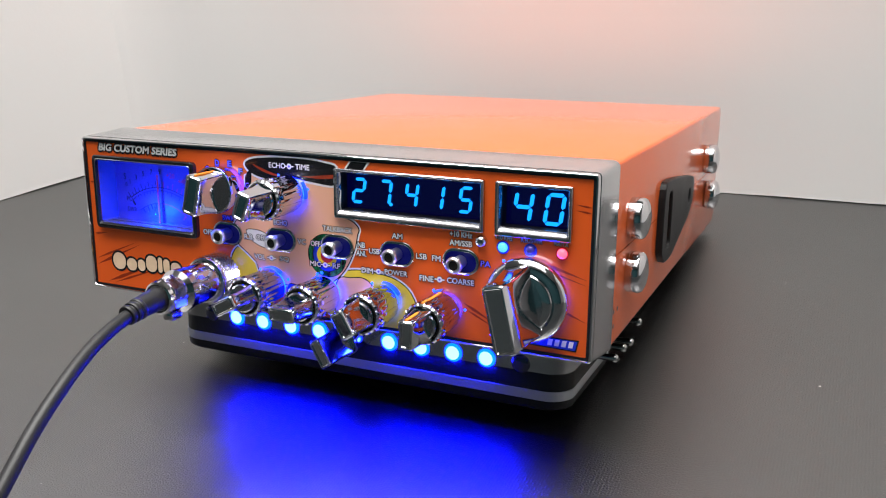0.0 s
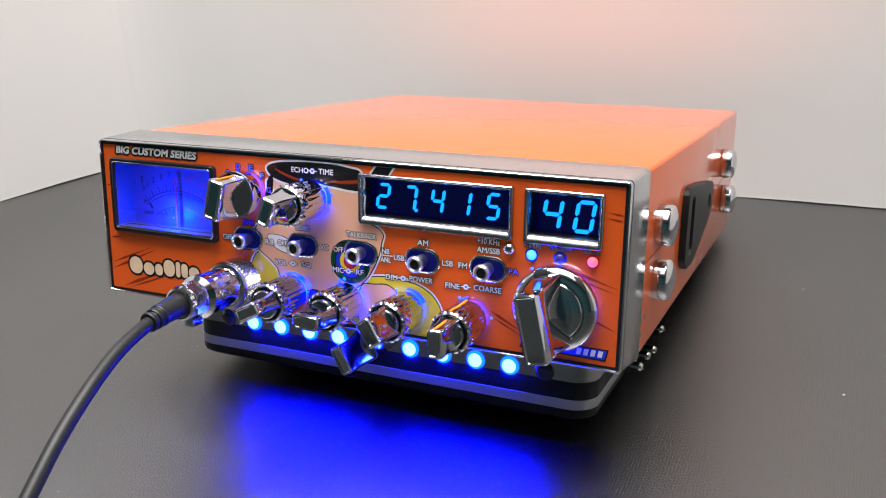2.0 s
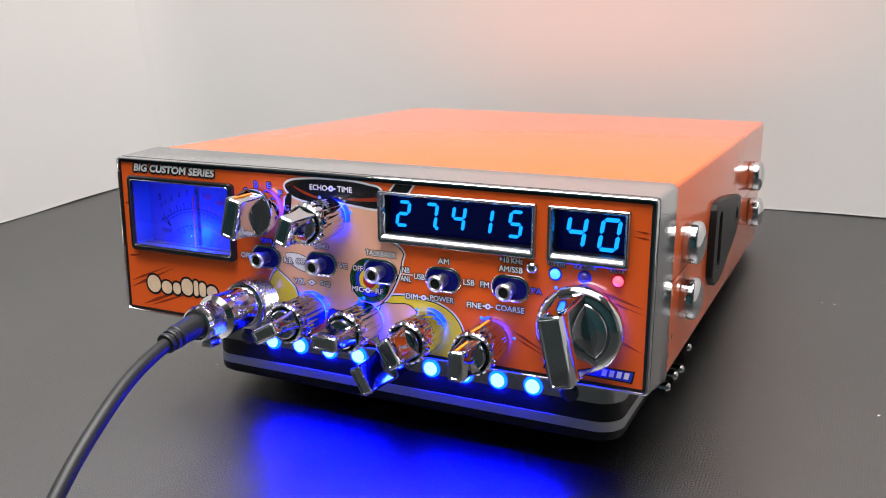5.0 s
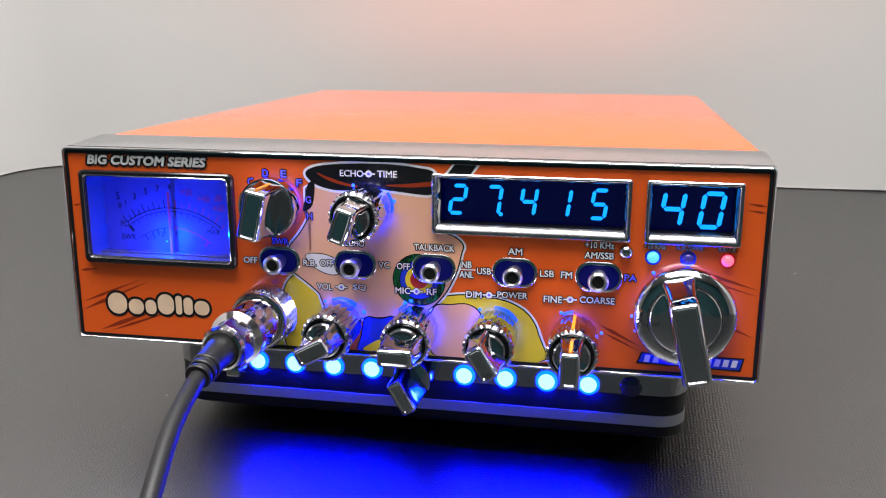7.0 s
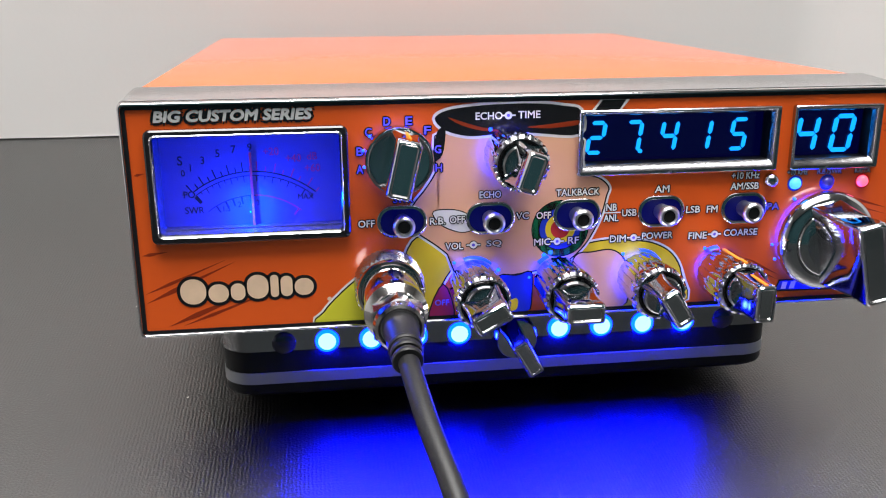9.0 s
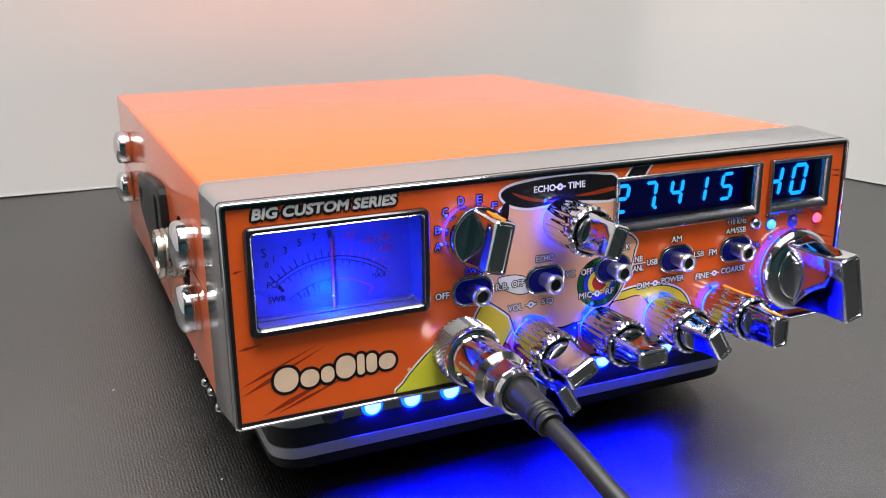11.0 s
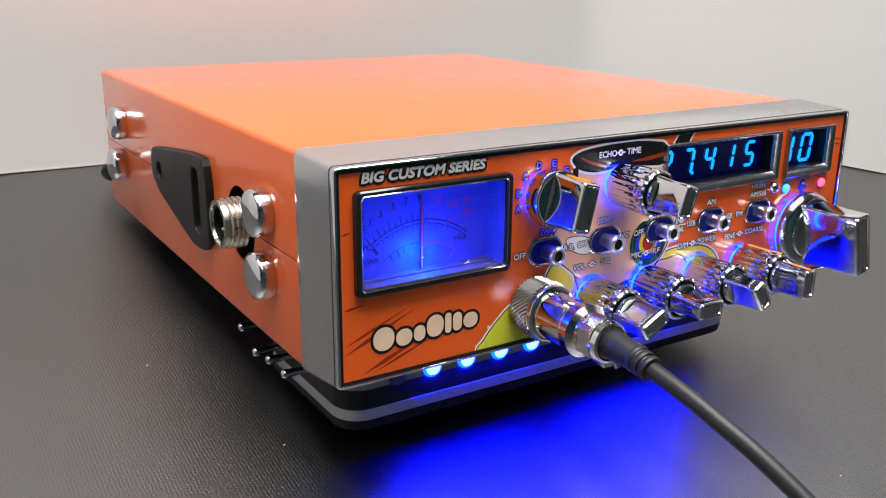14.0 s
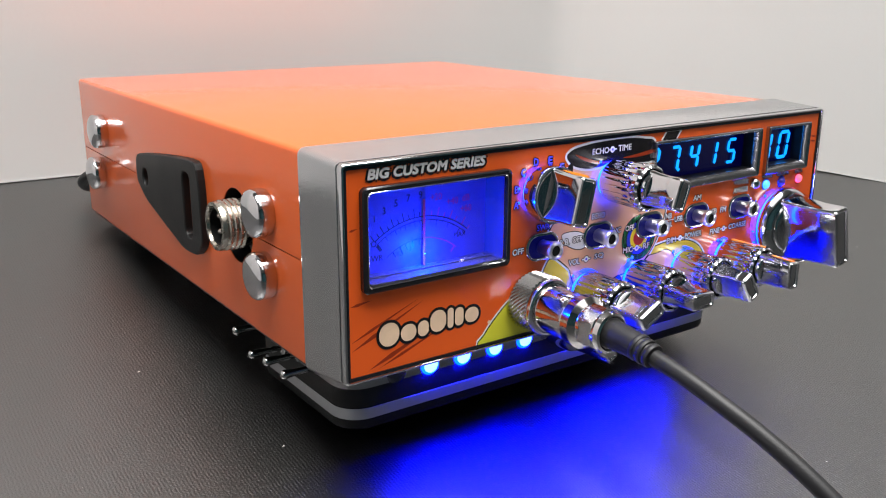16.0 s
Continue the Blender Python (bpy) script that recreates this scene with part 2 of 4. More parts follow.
def smooth_pts(pts, steps=5):
    """A rounded closed outline through a few corner points."""
    out, n = [], len(pts)
    for k in range(n):
        p0, p1, p2, p3 = (Vector(pts[(k + d) % n]) for d in (-1, 0, 1, 2))
        for s in range(steps):
            t = s / steps
            q = 0.5 * ((2 * p1) + (p2 - p0) * t + (2 * p0 - 5 * p1 + 4 * p2 - p3) * t * t + (3 * p1 - p0 - 3 * p2 + p3) * t ** 3)
            out.append((q.x, q.y))
    return out


def text_mesh(words, cx, cz, width, height, y, bold=0.0, slant=0.0):
    """Flat letters in the plane y, fitted to a width and a height round (cx, cz)."""
    cu = bpy.data.curves.new("letters", "FONT")
    cu.body, cu.size, cu.offset, cu.resolution_u = words, 1.0, 0.0, 3
    ob = bpy.data.objects.new("letters", cu)
    scene.collection.objects.link(ob)
    dg = bpy.context.evaluated_depsgraph_get()
    me = bpy.data.meshes.new_from_object(ob.evaluated_get(dg))
    xs, zs = [v.co.x for v in me.vertices], [v.co.y for v in me.vertices]
    x0, x1, z0, z1 = min(xs), max(xs), min(zs), max(zs)
    kz = height / (z1 - z0)
    kx = width / (x1 - x0) if width else kz * 0.92
    bm = bmesh.new()
    for k in range(9 if bold else 1):
        q = math.pi * k / 4
        ox, oz = (bold * kz * math.cos(q), bold * kz * math.sin(q)) if k < 8 and bold else (0, 0)
        first = len(bm.verts)
        bm.from_mesh(me)
        bm.verts.ensure_lookup_table()
        for v in bm.verts[first:]:
            px, pz = (v.co.x - (x0 + x1) / 2) * kx + ox, (v.co.y - (z0 + z1) / 2) * kz + oz
            v.co = Vector((cx + px + slant * pz, y - 0.0012 * k, cz + pz))
    bpy.data.meshes.remove(me)
    bpy.data.objects.remove(ob)
    bpy.data.curves.remove(cu)
    return bm


# ---- the room round the table ----
def room_slab(name, x0, x1, y0, y1, z0, z1, material, label, category):
    bm = box(x0, x1, y0, y1, z0, z1)
    me = mesh_of(bm, name)
    me.materials.append(material)
    return tagged(new(name, me), label, category, kind="structure")


room_slab("floor", -2.2, 2.2, -2.0, 2.0, -0.80, -0.74, FLOOR, "dark plain room floor", "floor")
room_slab("ceiling", -2.2, 2.2, -2.0, 2.0, 1.68, 1.74, CEILING, "white painted ceiling", "ceiling")
room_slab("wall_north", -2.2, 2.2, 2.0, 2.1, -0.80, 1.74, WALL, "plain grey room wall", "wall")
# unseen south wall, added as the dark teal that the chrome reflects
room_slab("wall_south", -2.2, 2.2, -2.1, -2.0, -0.80, 1.74, DARKWALL, "unseen dark teal wall added for the chrome's reflections", "wall")
room_slab("wall_west", -2.3, -2.2, -2.1, 2.1, -0.80, 1.74, WALL, "plain grey room wall", "wall")
room_slab("wall_east", 2.2, 2.3, -2.1, 2.1, -0.80, 1.74, WALL, "plain grey room wall", "wall")

table = tagged(new("table"), "black table with a finely ribbed dull vinyl top", "table")
table.location = (0, 0, -0.74)
top = part("tabletop", box(-900, 900, -650, 520, 712, 740, 3), TABLE, table)
for lx, ly in ((-820, -580), (820, -580), (-820, 450), (820, 450)):
    part("table_leg", box(lx - 25, lx + 25, ly - 25, ly + 25, 0, 712, 3), BLACK, table)

# the white folding board behind and beside the radio
backdrop = tagged(new("backdrop"), "white three-panel folding backdrop board standing on the table", "backdrop", kind="structure")


def along(pts, step):
    """Points at even steps along a plan line, with the arc's ways."""
    out = []
    for (ax, ay), (bx, by) in zip(pts, pts[1:]):
        d = Vector((bx - ax, by - ay))
        n = max(2, round(d.length / step))
        out += [(Vector((ax, ay)) + d * (k / n), Vector((-d.y, d.x)).normalized()) for k in range(n)]
    out.append((Vector(pts[-1]), out[-1][1]))
    return out


def board_panel(pts):
    """An upright panel along a plan line, with a slightly uneven lower edge and a thin folded hem."""
    line = along(pts, 12)
    bm, hem = bmesh.new(), bmesh.new()
    rows, hems = [], []
    for p, n in line:
        lift = max(0.05, 0.5 + 0.9 * noise.noise(Vector((p.x * 0.02, p.y * 0.02, 1.3))))
        q = p + n * 4
        rows.append([bm.verts.new(v) for v in ((p.x, p.y, lift), (p.x, p.y, 420), (q.x, q.y, 420), (q.x, q.y, lift))])
        w = 0.10 + 0.08 * noise.noise(Vector((p.x * 0.03, p.y * 0.03, 7.7)))
        h = 1.3 + 0.6 * noise.noise(Vector((p.x * 0.015, p.y * 0.015, 4.1)))
        r = p - n * w
        hems.append([hem.verts.new(v) for v in ((p.x, p.y, lift), (r.x, r.y, lift + 0.3), (r.x, r.y, h * 0.75), (p.x, p.y, h))])
    for a, b in zip(rows, rows[1:]):
        for k in range(4):
            bm.faces.new((a[k], a[(k + 1) % 4], b[(k + 1) % 4], b[k]))
    bm.faces.new(rows[0])
    bm.faces.new(rows[-1][::-1])
    for a, b in zip(hems, hems[1:]):
        for k in range(3):
            hem.faces.new((a[k], a[k + 1], b[k + 1], b[k]))
    panel = part("panel", bm, BOARD, backdrop, smooth=True, angle=30)
    part("hem", hem, BOARD, panel, smooth=True)


board_panel([(-333, 281), (-326, 292), (-316, 301), (-302, 308), (-280, 310.5), (-240, 311), (224, 311), (232.6, 309.8), (240.1, 305.9), (246.7, 300)])
board_panel([(-440, -130), (-333, 281)])
board_panel([(246.7, 300), (560, -94)])

# ---- the radio ----
TILT = pose(0, 0.00121, 0.00795, -8.628)
radio = tagged(new("radio"), "orange two-way radio with chrome knobs and blue lights, propped nose-up", "radio")
radio.matrix_basis = TILT

# the cover: an upper and a lower half with a seam between them
X0, X1, BACK = -100.4, 97.2, 243.0


def shell(z0, z1, sides):
    """A half of the cover: a block with rounded edges, and a round hole in the named side."""
    bm = box(X0 * MM, X1 * MM, 20.5 * MM, BACK * MM, z0 * MM, z1 * MM)
    free = [e for e in bm.edges if not all(abs(v.co.z - 65 * MM) < 0.5 * MM for v in e.verts)]
    bmesh.ops.bevel(bm, geom=free, offset=1.6 * MM, segments=3, profile=0.5, affect="EDGES")
    me = mesh_of(bm, "shell", True)
    me.materials.append(ORANGE)
    ob = bpy.data.objects.new("tmp_shell", me)
    cut_me = mesh_of(moved(revolve([(11.6 * MM, -9 * MM), (11.6 * MM, 9 * MM)], 48), X0 * MM, 66.2 * MM, 65.4 * MM, pose(0, 0, 0, 0, 0, 90)), "cut")
    cut = bpy.data.objects.new("tmp_cut", cut_me)
    scene.collection.objects.link(ob), scene.collection.objects.link(cut)
    mod = ob.modifiers.new("hole", "BOOLEAN")
    mod.object, mod.operation, mod.solver = cut, "DIFFERENCE", "EXACT"
    dg = bpy.context.evaluated_depsgraph_get()
    out = bpy.data.meshes.new_from_object(ob.evaluated_get(dg))
    bpy.data.objects.remove(ob), bpy.data.objects.remove(cut)
    out.polygons.foreach_set("use_smooth", [True] * len(out.polygons))
    out.set_sharp_from_angle(angle=radians(40))
    return out


part("top_cover", shell(65.2, 95.3, 1), None, radio, "glossy orange painted upper cover")
part("bottom_cover", shell(34.2, 64.8, 1), None, radio, "glossy orange painted lower cover")
part("seam", box(X0 + 0.5, X1 - 0.5, 21.5, BACK - 0.8, 64.6, 65.4), BLACK, radio)

# unseen plate, added so no orange bounces onto the table underneath
part("unseen_base_plate", box(X0 + 1.2, X1 - 1.2, 22.0, BACK - 1.0, 33.5, 34.3, 0.2), BLACK, radio, "unseen dark plate added to keep the table below dark")

# the front bezel
fr = dict(x0=-100.6, x1=97.2, z0=36.6, z1=94.8)


def front_loop(inset, y, r=1.4):
    return plane_loop(rrect(fr["x0"] + inset, fr["x1"] - inset, fr["z0"] + inset, fr["z1"] - inset, max(0.4, r - inset * 0.5), 4), y)


bezel = part("bezel", loft([
    front_loop(0.3, 2.0), front_loop(0.0, 2.1),
    plane_loop(rrect(-101.2, 98.0, 33.6, 96.0, 2.2, 4), 20.6),
    plane_loop(rrect(-101.0, 97.8, 33.8, 95.8, 2.1, 4), 21.6),
    plane_loop(rrect(-99.0, 95.8, 36.0, 93.8, 2.0, 4), 21.6)]), SATIN, radio, "satin grey front bezel", smooth=True, angle=30)
part("chrome_rim", loft([front_loop(0.3, 2.2), front_loop(0.05, 1.9), front_loop(0.1, 0.5), front_loop(0.3, 0.0), front_loop(0.55, -0.25), front_loop(0.85, -0.25), front_loop(1.1, 0.2), front_loop(1.15, 1.2)]),
     CHROME, bezel, "chrome edge", smooth=True, angle=50)
part("gasket", loft([front_loop(1.1, 1.0, 1.2), front_loop(1.1, 0.3, 1.2), front_loop(1.9, 0.3, 1.2), front_loop(1.9, 1.0, 1.2)]), GASKET, bezel, "black inner edge")

METER = (-93.6, -49.4, 62.3, 87.0)
WIN1 = (9.6, 61.2, 75.2, 89.4)
WIN2 = (66.0, 89.0, 75.0, 89.4)


def holed_panel(x0, x1, z0, z1, holes, y):
    bm = bmesh.new()
    xs = sorted({x0, x1, *[h[0] for h in holes], *[h[1] for h in holes]})
    zs = sorted({z0, z1, *[h[2] for h in holes], *[h[3] for h in holes]})
    grid = {(x, z): bm.verts.new((x, y, z)) for x in xs for z in zs}
    for xa, xb in zip(xs, xs[1:]):
        for za, zb in zip(zs, zs[1:]):
            mx, mz = (xa + xb) / 2, (za + zb) / 2
            if not any(h[0] < mx < h[1] and h[2] < mz < h[3] for h in holes):
                bm.faces.new((grid[xa, za], grid[xb, za], grid[xb, zb], grid[xa, zb]))
    made = bmesh.ops.extrude_face_region(bm, geom=bm.faces[:])
    for v in made["geom"]:
        if isinstance(v, bmesh.types.BMVert):
            v.co.y += 1.2
    return bm


FY = 0.6
panel = part("face_panel", holed_panel(fr["x0"] + 1.4, fr["x1"] - 1.4, fr["z0"] + 1.4, fr["z1"] - 1.4, [METER, WIN1, WIN2], FY), FACE, radio, "printed orange face panel")


def printed(name, pts, material, level, label=""):
    return part(name, sheet(pts, FY - 0.02 - 0.015 * level), material, panel, label)


# flat printed colour areas
SKIN = [(-24.2, 86.3), (-25.6, 78.1), (-28.6, 72.5), (-32.2, 67.9), (-33.6, 63.3), (-31.4, 61.0), (-26, 57), (-22, 53), (-20.5, 48), (-10.3, 48.5),
        (-2.2, 49.4), (6, 51), (11.8, 56.0), (15.5, 63.0), (16.9, 68.5), (17.4, 70.7), (15.3, 72.8), (11.6, 74.1), (8.2, 75.5), (8.2, 84.6)]


def grown(pts, by):
    cx, cz = sum(p[0] for p in pts) / len(pts), sum(p[1] for p in pts) / len(pts)
    out, n = [], len(pts)
    for k in range(n):
        a, b = Vector(pts[k - 1]), Vector(pts[(k + 1) % n])
        d = (b - a).normalized()
        m = Vector((d.y, -d.x))
        if m.dot(Vector(pts[k]) - Vector((cx, cz))) < 0:
            m = -m
        out.append((pts[k][0] + m.x * by, pts[k][1] + m.y * by))
    return out


def outlined(pts, material, level, edge=0.35, halo=0.9, label=""):
    """A printed area with a dark line and a white halo round it."""
    s = smooth_pts(pts, 4)
    clip = lambda q: [(min(max(x, -98.6), 95.2), min(max(z, 38.4), 92.9)) for x, z in q]  # noqa: E731
    if halo:
        printed("print_halo", clip(grown(s, halo)), P_WHITE, level)
    if edge:
        printed("print_line", clip(grown(s, edge)), P_BLACK, level + 1)
    printed("print_area", clip(s), material, level + 2, label)


outlined([(-56, 38), (-55.2, 41), (-51.4, 45.2), (-45.6, 49.9), (-38.5, 52.1), (-33, 50), (-31, 44), (-31, 38)], P_LIME, 0)
outlined([(-31.5, 59.5), (-26, 57), (-21.9, 53.3), (-24.1, 49.2), (-26.7, 44.7), (-29, 39.5), (-34, 38.5), (-35, 52)], P_YELLOW, 3)
outlined([(10.6, 54.8), (13.4, 56.1), (18.9, 56.7), (23.6, 56.3), (29.9, 55.4), (35.5, 52.2), (38.5, 46.4), (38.3, 38), (8, 38), (7, 50)], P_YELLOW, 3)
outlined(SKIN, P_SKIN, 6)
outlined([(9.5, 52.7), (14, 53.6), (19.0, 54.0), (22.4, 51.5), (24.0, 46), (22.7, 38), (10.4, 38), (8, 45)], P_SKIN, 6, halo=0)
outlined([(-10.3, 48.4), (-6, 48.3), (-2.2, 49.0), (-2.0, 44), (-3.1, 38), (-12.4, 38), (-11.2, 43.7)], P_BLUE, 9, halo=0)
outlined([(-11.3, 39.0), (-6.0, 42.3), (-6.0, 39)], P_YELLOW, 12, halo=0, edge=0)
outlined([(-28.6, 38.0), (-24.9, 46.9), (-22.3, 38.0)], mat("print_magenta", (0.35, 0.02, 0.08), 0.25, coat=0.4), 9, halo=0)
outlined([(-27.2, 66.1), (-22.1, 66.3), (-18.3, 64.7), (-17.0, 61.6), (-20.1, 60.6), (-24.0, 61.9), (-26.2, 63.6)], P_WHITE, 9, halo=0, edge=0.25)
CAP = [(-26.8, 89.2), (-24.0, 91.1), (-17.5, 92.0), (-9.5, 92.4), (-1.1, 92.3), (5.1, 91.6), (9.5, 90.4), (9.5, 84.6), (-1.2, 85.0), (-7.5, 85.6), (-13.4, 84.9), (-18.8, 84.8), (-24.2, 86.3)]
outlined(CAP, P_BLACK, 10, edge=0, halo=0.7)
printed("print_area", smooth_pts([(-23.6, 89.5), (-20.4, 87.5), (-15.0, 86.0), (-8.6, 85.7), (-15.0, 86.8), (-20.3, 88.4)], 3), P_DARK, 14)
printed("print_area", smooth_pts([(9.3, 86.9), (2, 86.2), (-4, 86.6), (2, 87.2), (9.3, 88.0)], 3), P_DARK, 14)
outlined([(-26.1, 86.3), (-24.2, 86.6), (-25.0, 80.3), (-27.8, 78.6), (-27.0, 82.5)], P_BLACK, 9, edge=0, halo=0)
printed("print_halo", [(12.4, 90.4), (14.4, 92.9), (22.0, 92.9), (20.0, 90.4)], P_WHITE, 6)
printed("print_area", [(13.2, 90.4), (15.0, 92.8), (21.0, 92.8), (19.4, 90.4)], P_BLACK, 8)
for r, material in ((7.5, P_BLACK), (7.25, P_GREEN), (5.6, P_BLACK), (5.4, P_BLUE), (3.9, P_YELLOW), (2.5, P_RED)):
    printed("print_ring", disc_pts(5.2, 60.4, r), material, 13 + round((7.5 - r) * 1.2))


def streak(x0, z0, x1, z1, w):
    d = Vector((x1 - x0, z1 - z0)).normalized()
    n = Vector((-d.y, d.x)) * w * 0.85
    q = Vector((x0, z0)).lerp(Vector((x1, z1)), 0.3)
    printed("print_streak", [(x0, z0), (q.x + n.x, q.y + n.y), (x1, z1), (q.x - n.x, q.y - n.y)], P_DARK, 1)


for s in ((-98.2, 45.6, -76, 55.6, 0.7), (-98.2, 48.0, -78, 56.2, 0.5), (-93.3, 39.4, -70, 48.6, 0.8), (-90.0, 39.3, -66, 48.0, 0.5), (-98.2, 57.8, -92, 58.6, 0.5),
          (-98.2, 77.5, -95.6, 78.0, 0.4), (95.2, 84.5, 90.4, 85.1, 0.4), (95.2, 82.8, 90.4, 83.4, 0.4), (84, 53.6, 95, 49.3, 0.6), (80, 66.6, 95, 62.4, 0.6), (80, 64.9, 95, 60.7, 0.4),
          (55, 50.5, 66, 45.0, 0.6), (56, 48.4, 66, 43.6, 0.4)):
    streak(*s)


def lettering(words, cx, cz, w, h=1.75, ink=None, level=20, edge=0.12, bold=0.02, slant=0.0, name="lettering"):
    if edge:
        part(name, text_mesh(words, cx, cz, w, h, FY - 0.02 - 0.015 * (level - 1), edge, slant), P_BLACK, panel)
    part(name, text_mesh(words, cx, cz, w, h, FY - 0.02 - 0.015 * level, bold, slant), ink or P_WHITE, panel)


for words, cx, cz, w in (("ECHO", -13.5, 89.6, 6.6), ("TIME", -3.5, 89.7, 5.5), ("VOL", -22.1, 57.0, 4.5), ("SQ", -11.9, 57.2, 3.8), ("MIC", 0.6, 57.1, 4.2), ("RF", 8.8, 57.2, 2.8),
                         ("DIM", 20.6, 57.1, 4.2), ("POWER", 31.2, 57.5, 8.2), ("FINE", 42.2, 57.0, 4.9), ("COARSE", 54.0, 57.4, 9.2), ("OFF", -44.0, 63.7, 4.0), ("R.B.", -26.3, 63.7, 3.8),
                         ("OFF", -21.3, 63.9, 3.8), ("ECHO", -13.0, 70.0, 5.4), ("VC", -4.7, 64.2, 3.2), ("OFF", 0.8, 64.1, 3.7), ("TALKBACK", 9.5, 69.8, 11.2), ("NB", 18.5, 65.5, 2.7),
                         ("ANL", 18.5, 62.7, 3.8), ("USB", 23.3, 63.9, 3.8), ("AM", 31.7, 69.8, 3.8), ("LSB", 40.4, 64.1, 3.7), ("FM", 45.6, 64.0, 2.9), ("+10 KHz", 54.0, 72.6, 7.5), ("AM/SSB", 54.0, 69.8, 7.6)):
    lettering(words, cx, cz, w)
lettering("OFF", -25.3, 42.1, 3.6, 1.5, P_VIOLET, 20, 0.0)
lettering("PA", 62.4, 64.1, 3.2, ink=P_VIOLET)
lettering("SWR", -34.8, 69.6, 4.8, ink=P_VIOLET)
for words, cx, cz, w in (("+10 KHz", 68.2, 73.0, 5.5), ("R.B./SWR", 77.1, 73.0, 6.7), ("RX/TX", 86.4, 73.0, 4.3)):
    lettering(words, cx, cz, w, 1.4, P_LILAC if "S" in words else P_GREY, bold=0.012, edge=0.10)
# letters A to H: the violet carries the blue light falling on them
for words, cx, cz in (("A", -45.2, 77.4), ("B", -45.1, 81.8), ("C", -42.9, 86.4), ("D", -38.4, 88.9), ("E", -33.1, 88.9), ("F", -28.6, 86.5), ("G", -26.1, 81.8), ("H", -25.9, 77.2)):
    lettering(words, cx, cz, 1.55, 1.9, P_VIOLET)
lettering("BIG CUSTOM SERIES", -74.3, 91.2, 36.0, 2.45, P_SILVER, 8, 0.24, 0.05, 0.2)
printed("print_line", rrect(16.3, 21.0, 63.95, 64.25, 0.1, 2), P_WHITE, 20)
for sx, sz in ((-8.7, 89.6), (-17.2, 57.1), (4.5, 57.1), (24.8, 57.2), (46.8, 57.2)):
    printed("symbol", rrect(sx - 2.0, sx + 2.0, sz - 0.42, sz + 0.42, 0.3, 3), P_BLACK, 19)
    printed("symbol", disc_pts(sx, sz, 1.15, n=24), P_BLACK, 19)
    printed("symbol", rrect(sx - 1.8, sx + 1.8, sz - 0.2, sz + 0.2, 0.1, 2), P_WHITE, 20)
    printed("symbol", disc_pts(sx, sz, 0.95, n=24), P_WHITE, 21)
    printed("symbol", disc_pts(sx, sz, 0.4, n=16), P_VIOLET, 22)

# plain shapes in place of the maker's wordmarks
for x0, x1, z0, z1 in ((-90.0, -83.8, 44.9, 51.4), (-83.3, -78.4, 45.1, 49.8), (-77.9, -74.4, 45.4, 49.8), (-73.9, -68.7, 45.6, 51.8), (-68.2, -66.2, 45.8, 51.6), (-65.7, -62.8, 45.9, 51.2), (-62.3, -57.6, 46.0, 50.4)):
    r = min(x1 - x0, z1 - z0) / 2 * 0.96
    printed("wordmark_edge", rrect(x0 - 0.8, x1 + 0.8, z0 - 0.8, z1 + 0.8, r + 0.8, 8), P_BLACK, 6)
    printed("wordmark", rrect(x0, x1, z0, z1, r, 8), P_CREAM, 8)
printed("wordmark_edge", [(65.0, 40.3), (66.2, 43.6), (93.0, 43.6), (92.2, 39.8)], P_BLACK, 6)
printed("wordmark", [(65.6, 40.7), (66.5, 43.2), (92.5, 43.2), (91.8, 40.2)], P_BLUE, 7)
for x in (67, 69.4, 83.0, 85.2, 87.4, 89.6):
    printed("wordmark", [(x, 40.9), (x + 0.4, 42.9), (x + 1.8, 42.9), (x + 1.4, 40.9)], P_WHITE, 8)
printed("dust_spot", disc_pts(-53.8, 44.6, 0.55, n=16), P_CREAM, 6)

# ---- the signal meter ----
MX0, MX1, MZ0, MZ1 = METER
meter = part("meter", loft([
    plane_loop(rrect(MX0 - 1.5, MX1 + 1.5, MZ0 - 1.5, MZ1 + 1.3, 1.6), FY), plane_loop(rrect(MX0 - 1.5, MX1 + 1.5, MZ0 - 1.5, MZ1 + 1.3, 1.6), -0.9),
    plane_loop(rrect(MX0 - 1.1, MX1 + 1.1, MZ0 - 1.1, MZ1 + 0.9, 1.4), -1.3), plane_loop(rrect(MX0 - 0.2, MX1 + 0.2, MZ0 - 0.1, MZ1 + 0.1, 1.2), -1.3),
    plane_loop(rrect(MX0 + 0.5, MX1 - 0.5, MZ0 + 0.7, MZ1 - 0.5, 1.0), -0.3)]), GASKET, radio, "black-framed signal meter lit blue from inside", smooth=True, angle=40)
part("chrome_lip", joined(*[loft([plane_loop(rrect(MX0 - 0.2 + i, MX1 + 0.2 - i, MZ0 - 0.1 + i, MZ1 + 0.1 - i, 1.2), y) for i, y in ((0, -1.25), (0.18, -1.45), (0.38, -1.25))])]), CHROME, meter, smooth=True)
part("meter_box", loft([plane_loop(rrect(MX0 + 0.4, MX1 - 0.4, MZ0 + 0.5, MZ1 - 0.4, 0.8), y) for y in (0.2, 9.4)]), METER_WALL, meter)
part("scale_plate", box(MX0 + 0.4, MX1 - 0.4, 8.6, 9.4, MZ0 + 0.4, MZ1 - 0.4), METER_PLATE, meter, "scale plate coloured blue to deepen its lamp's glow")
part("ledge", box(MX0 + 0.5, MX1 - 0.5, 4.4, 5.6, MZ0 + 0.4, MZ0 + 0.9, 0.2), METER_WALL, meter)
cover = part("meter_cover", box(MX0 + 0.3, MX1 - 0.3, -0.55, -0.15, MZ0 + 0.5, MZ1 - 0.3), GLASS, meter, "clear plastic cover")
cover.visible_shadow = False
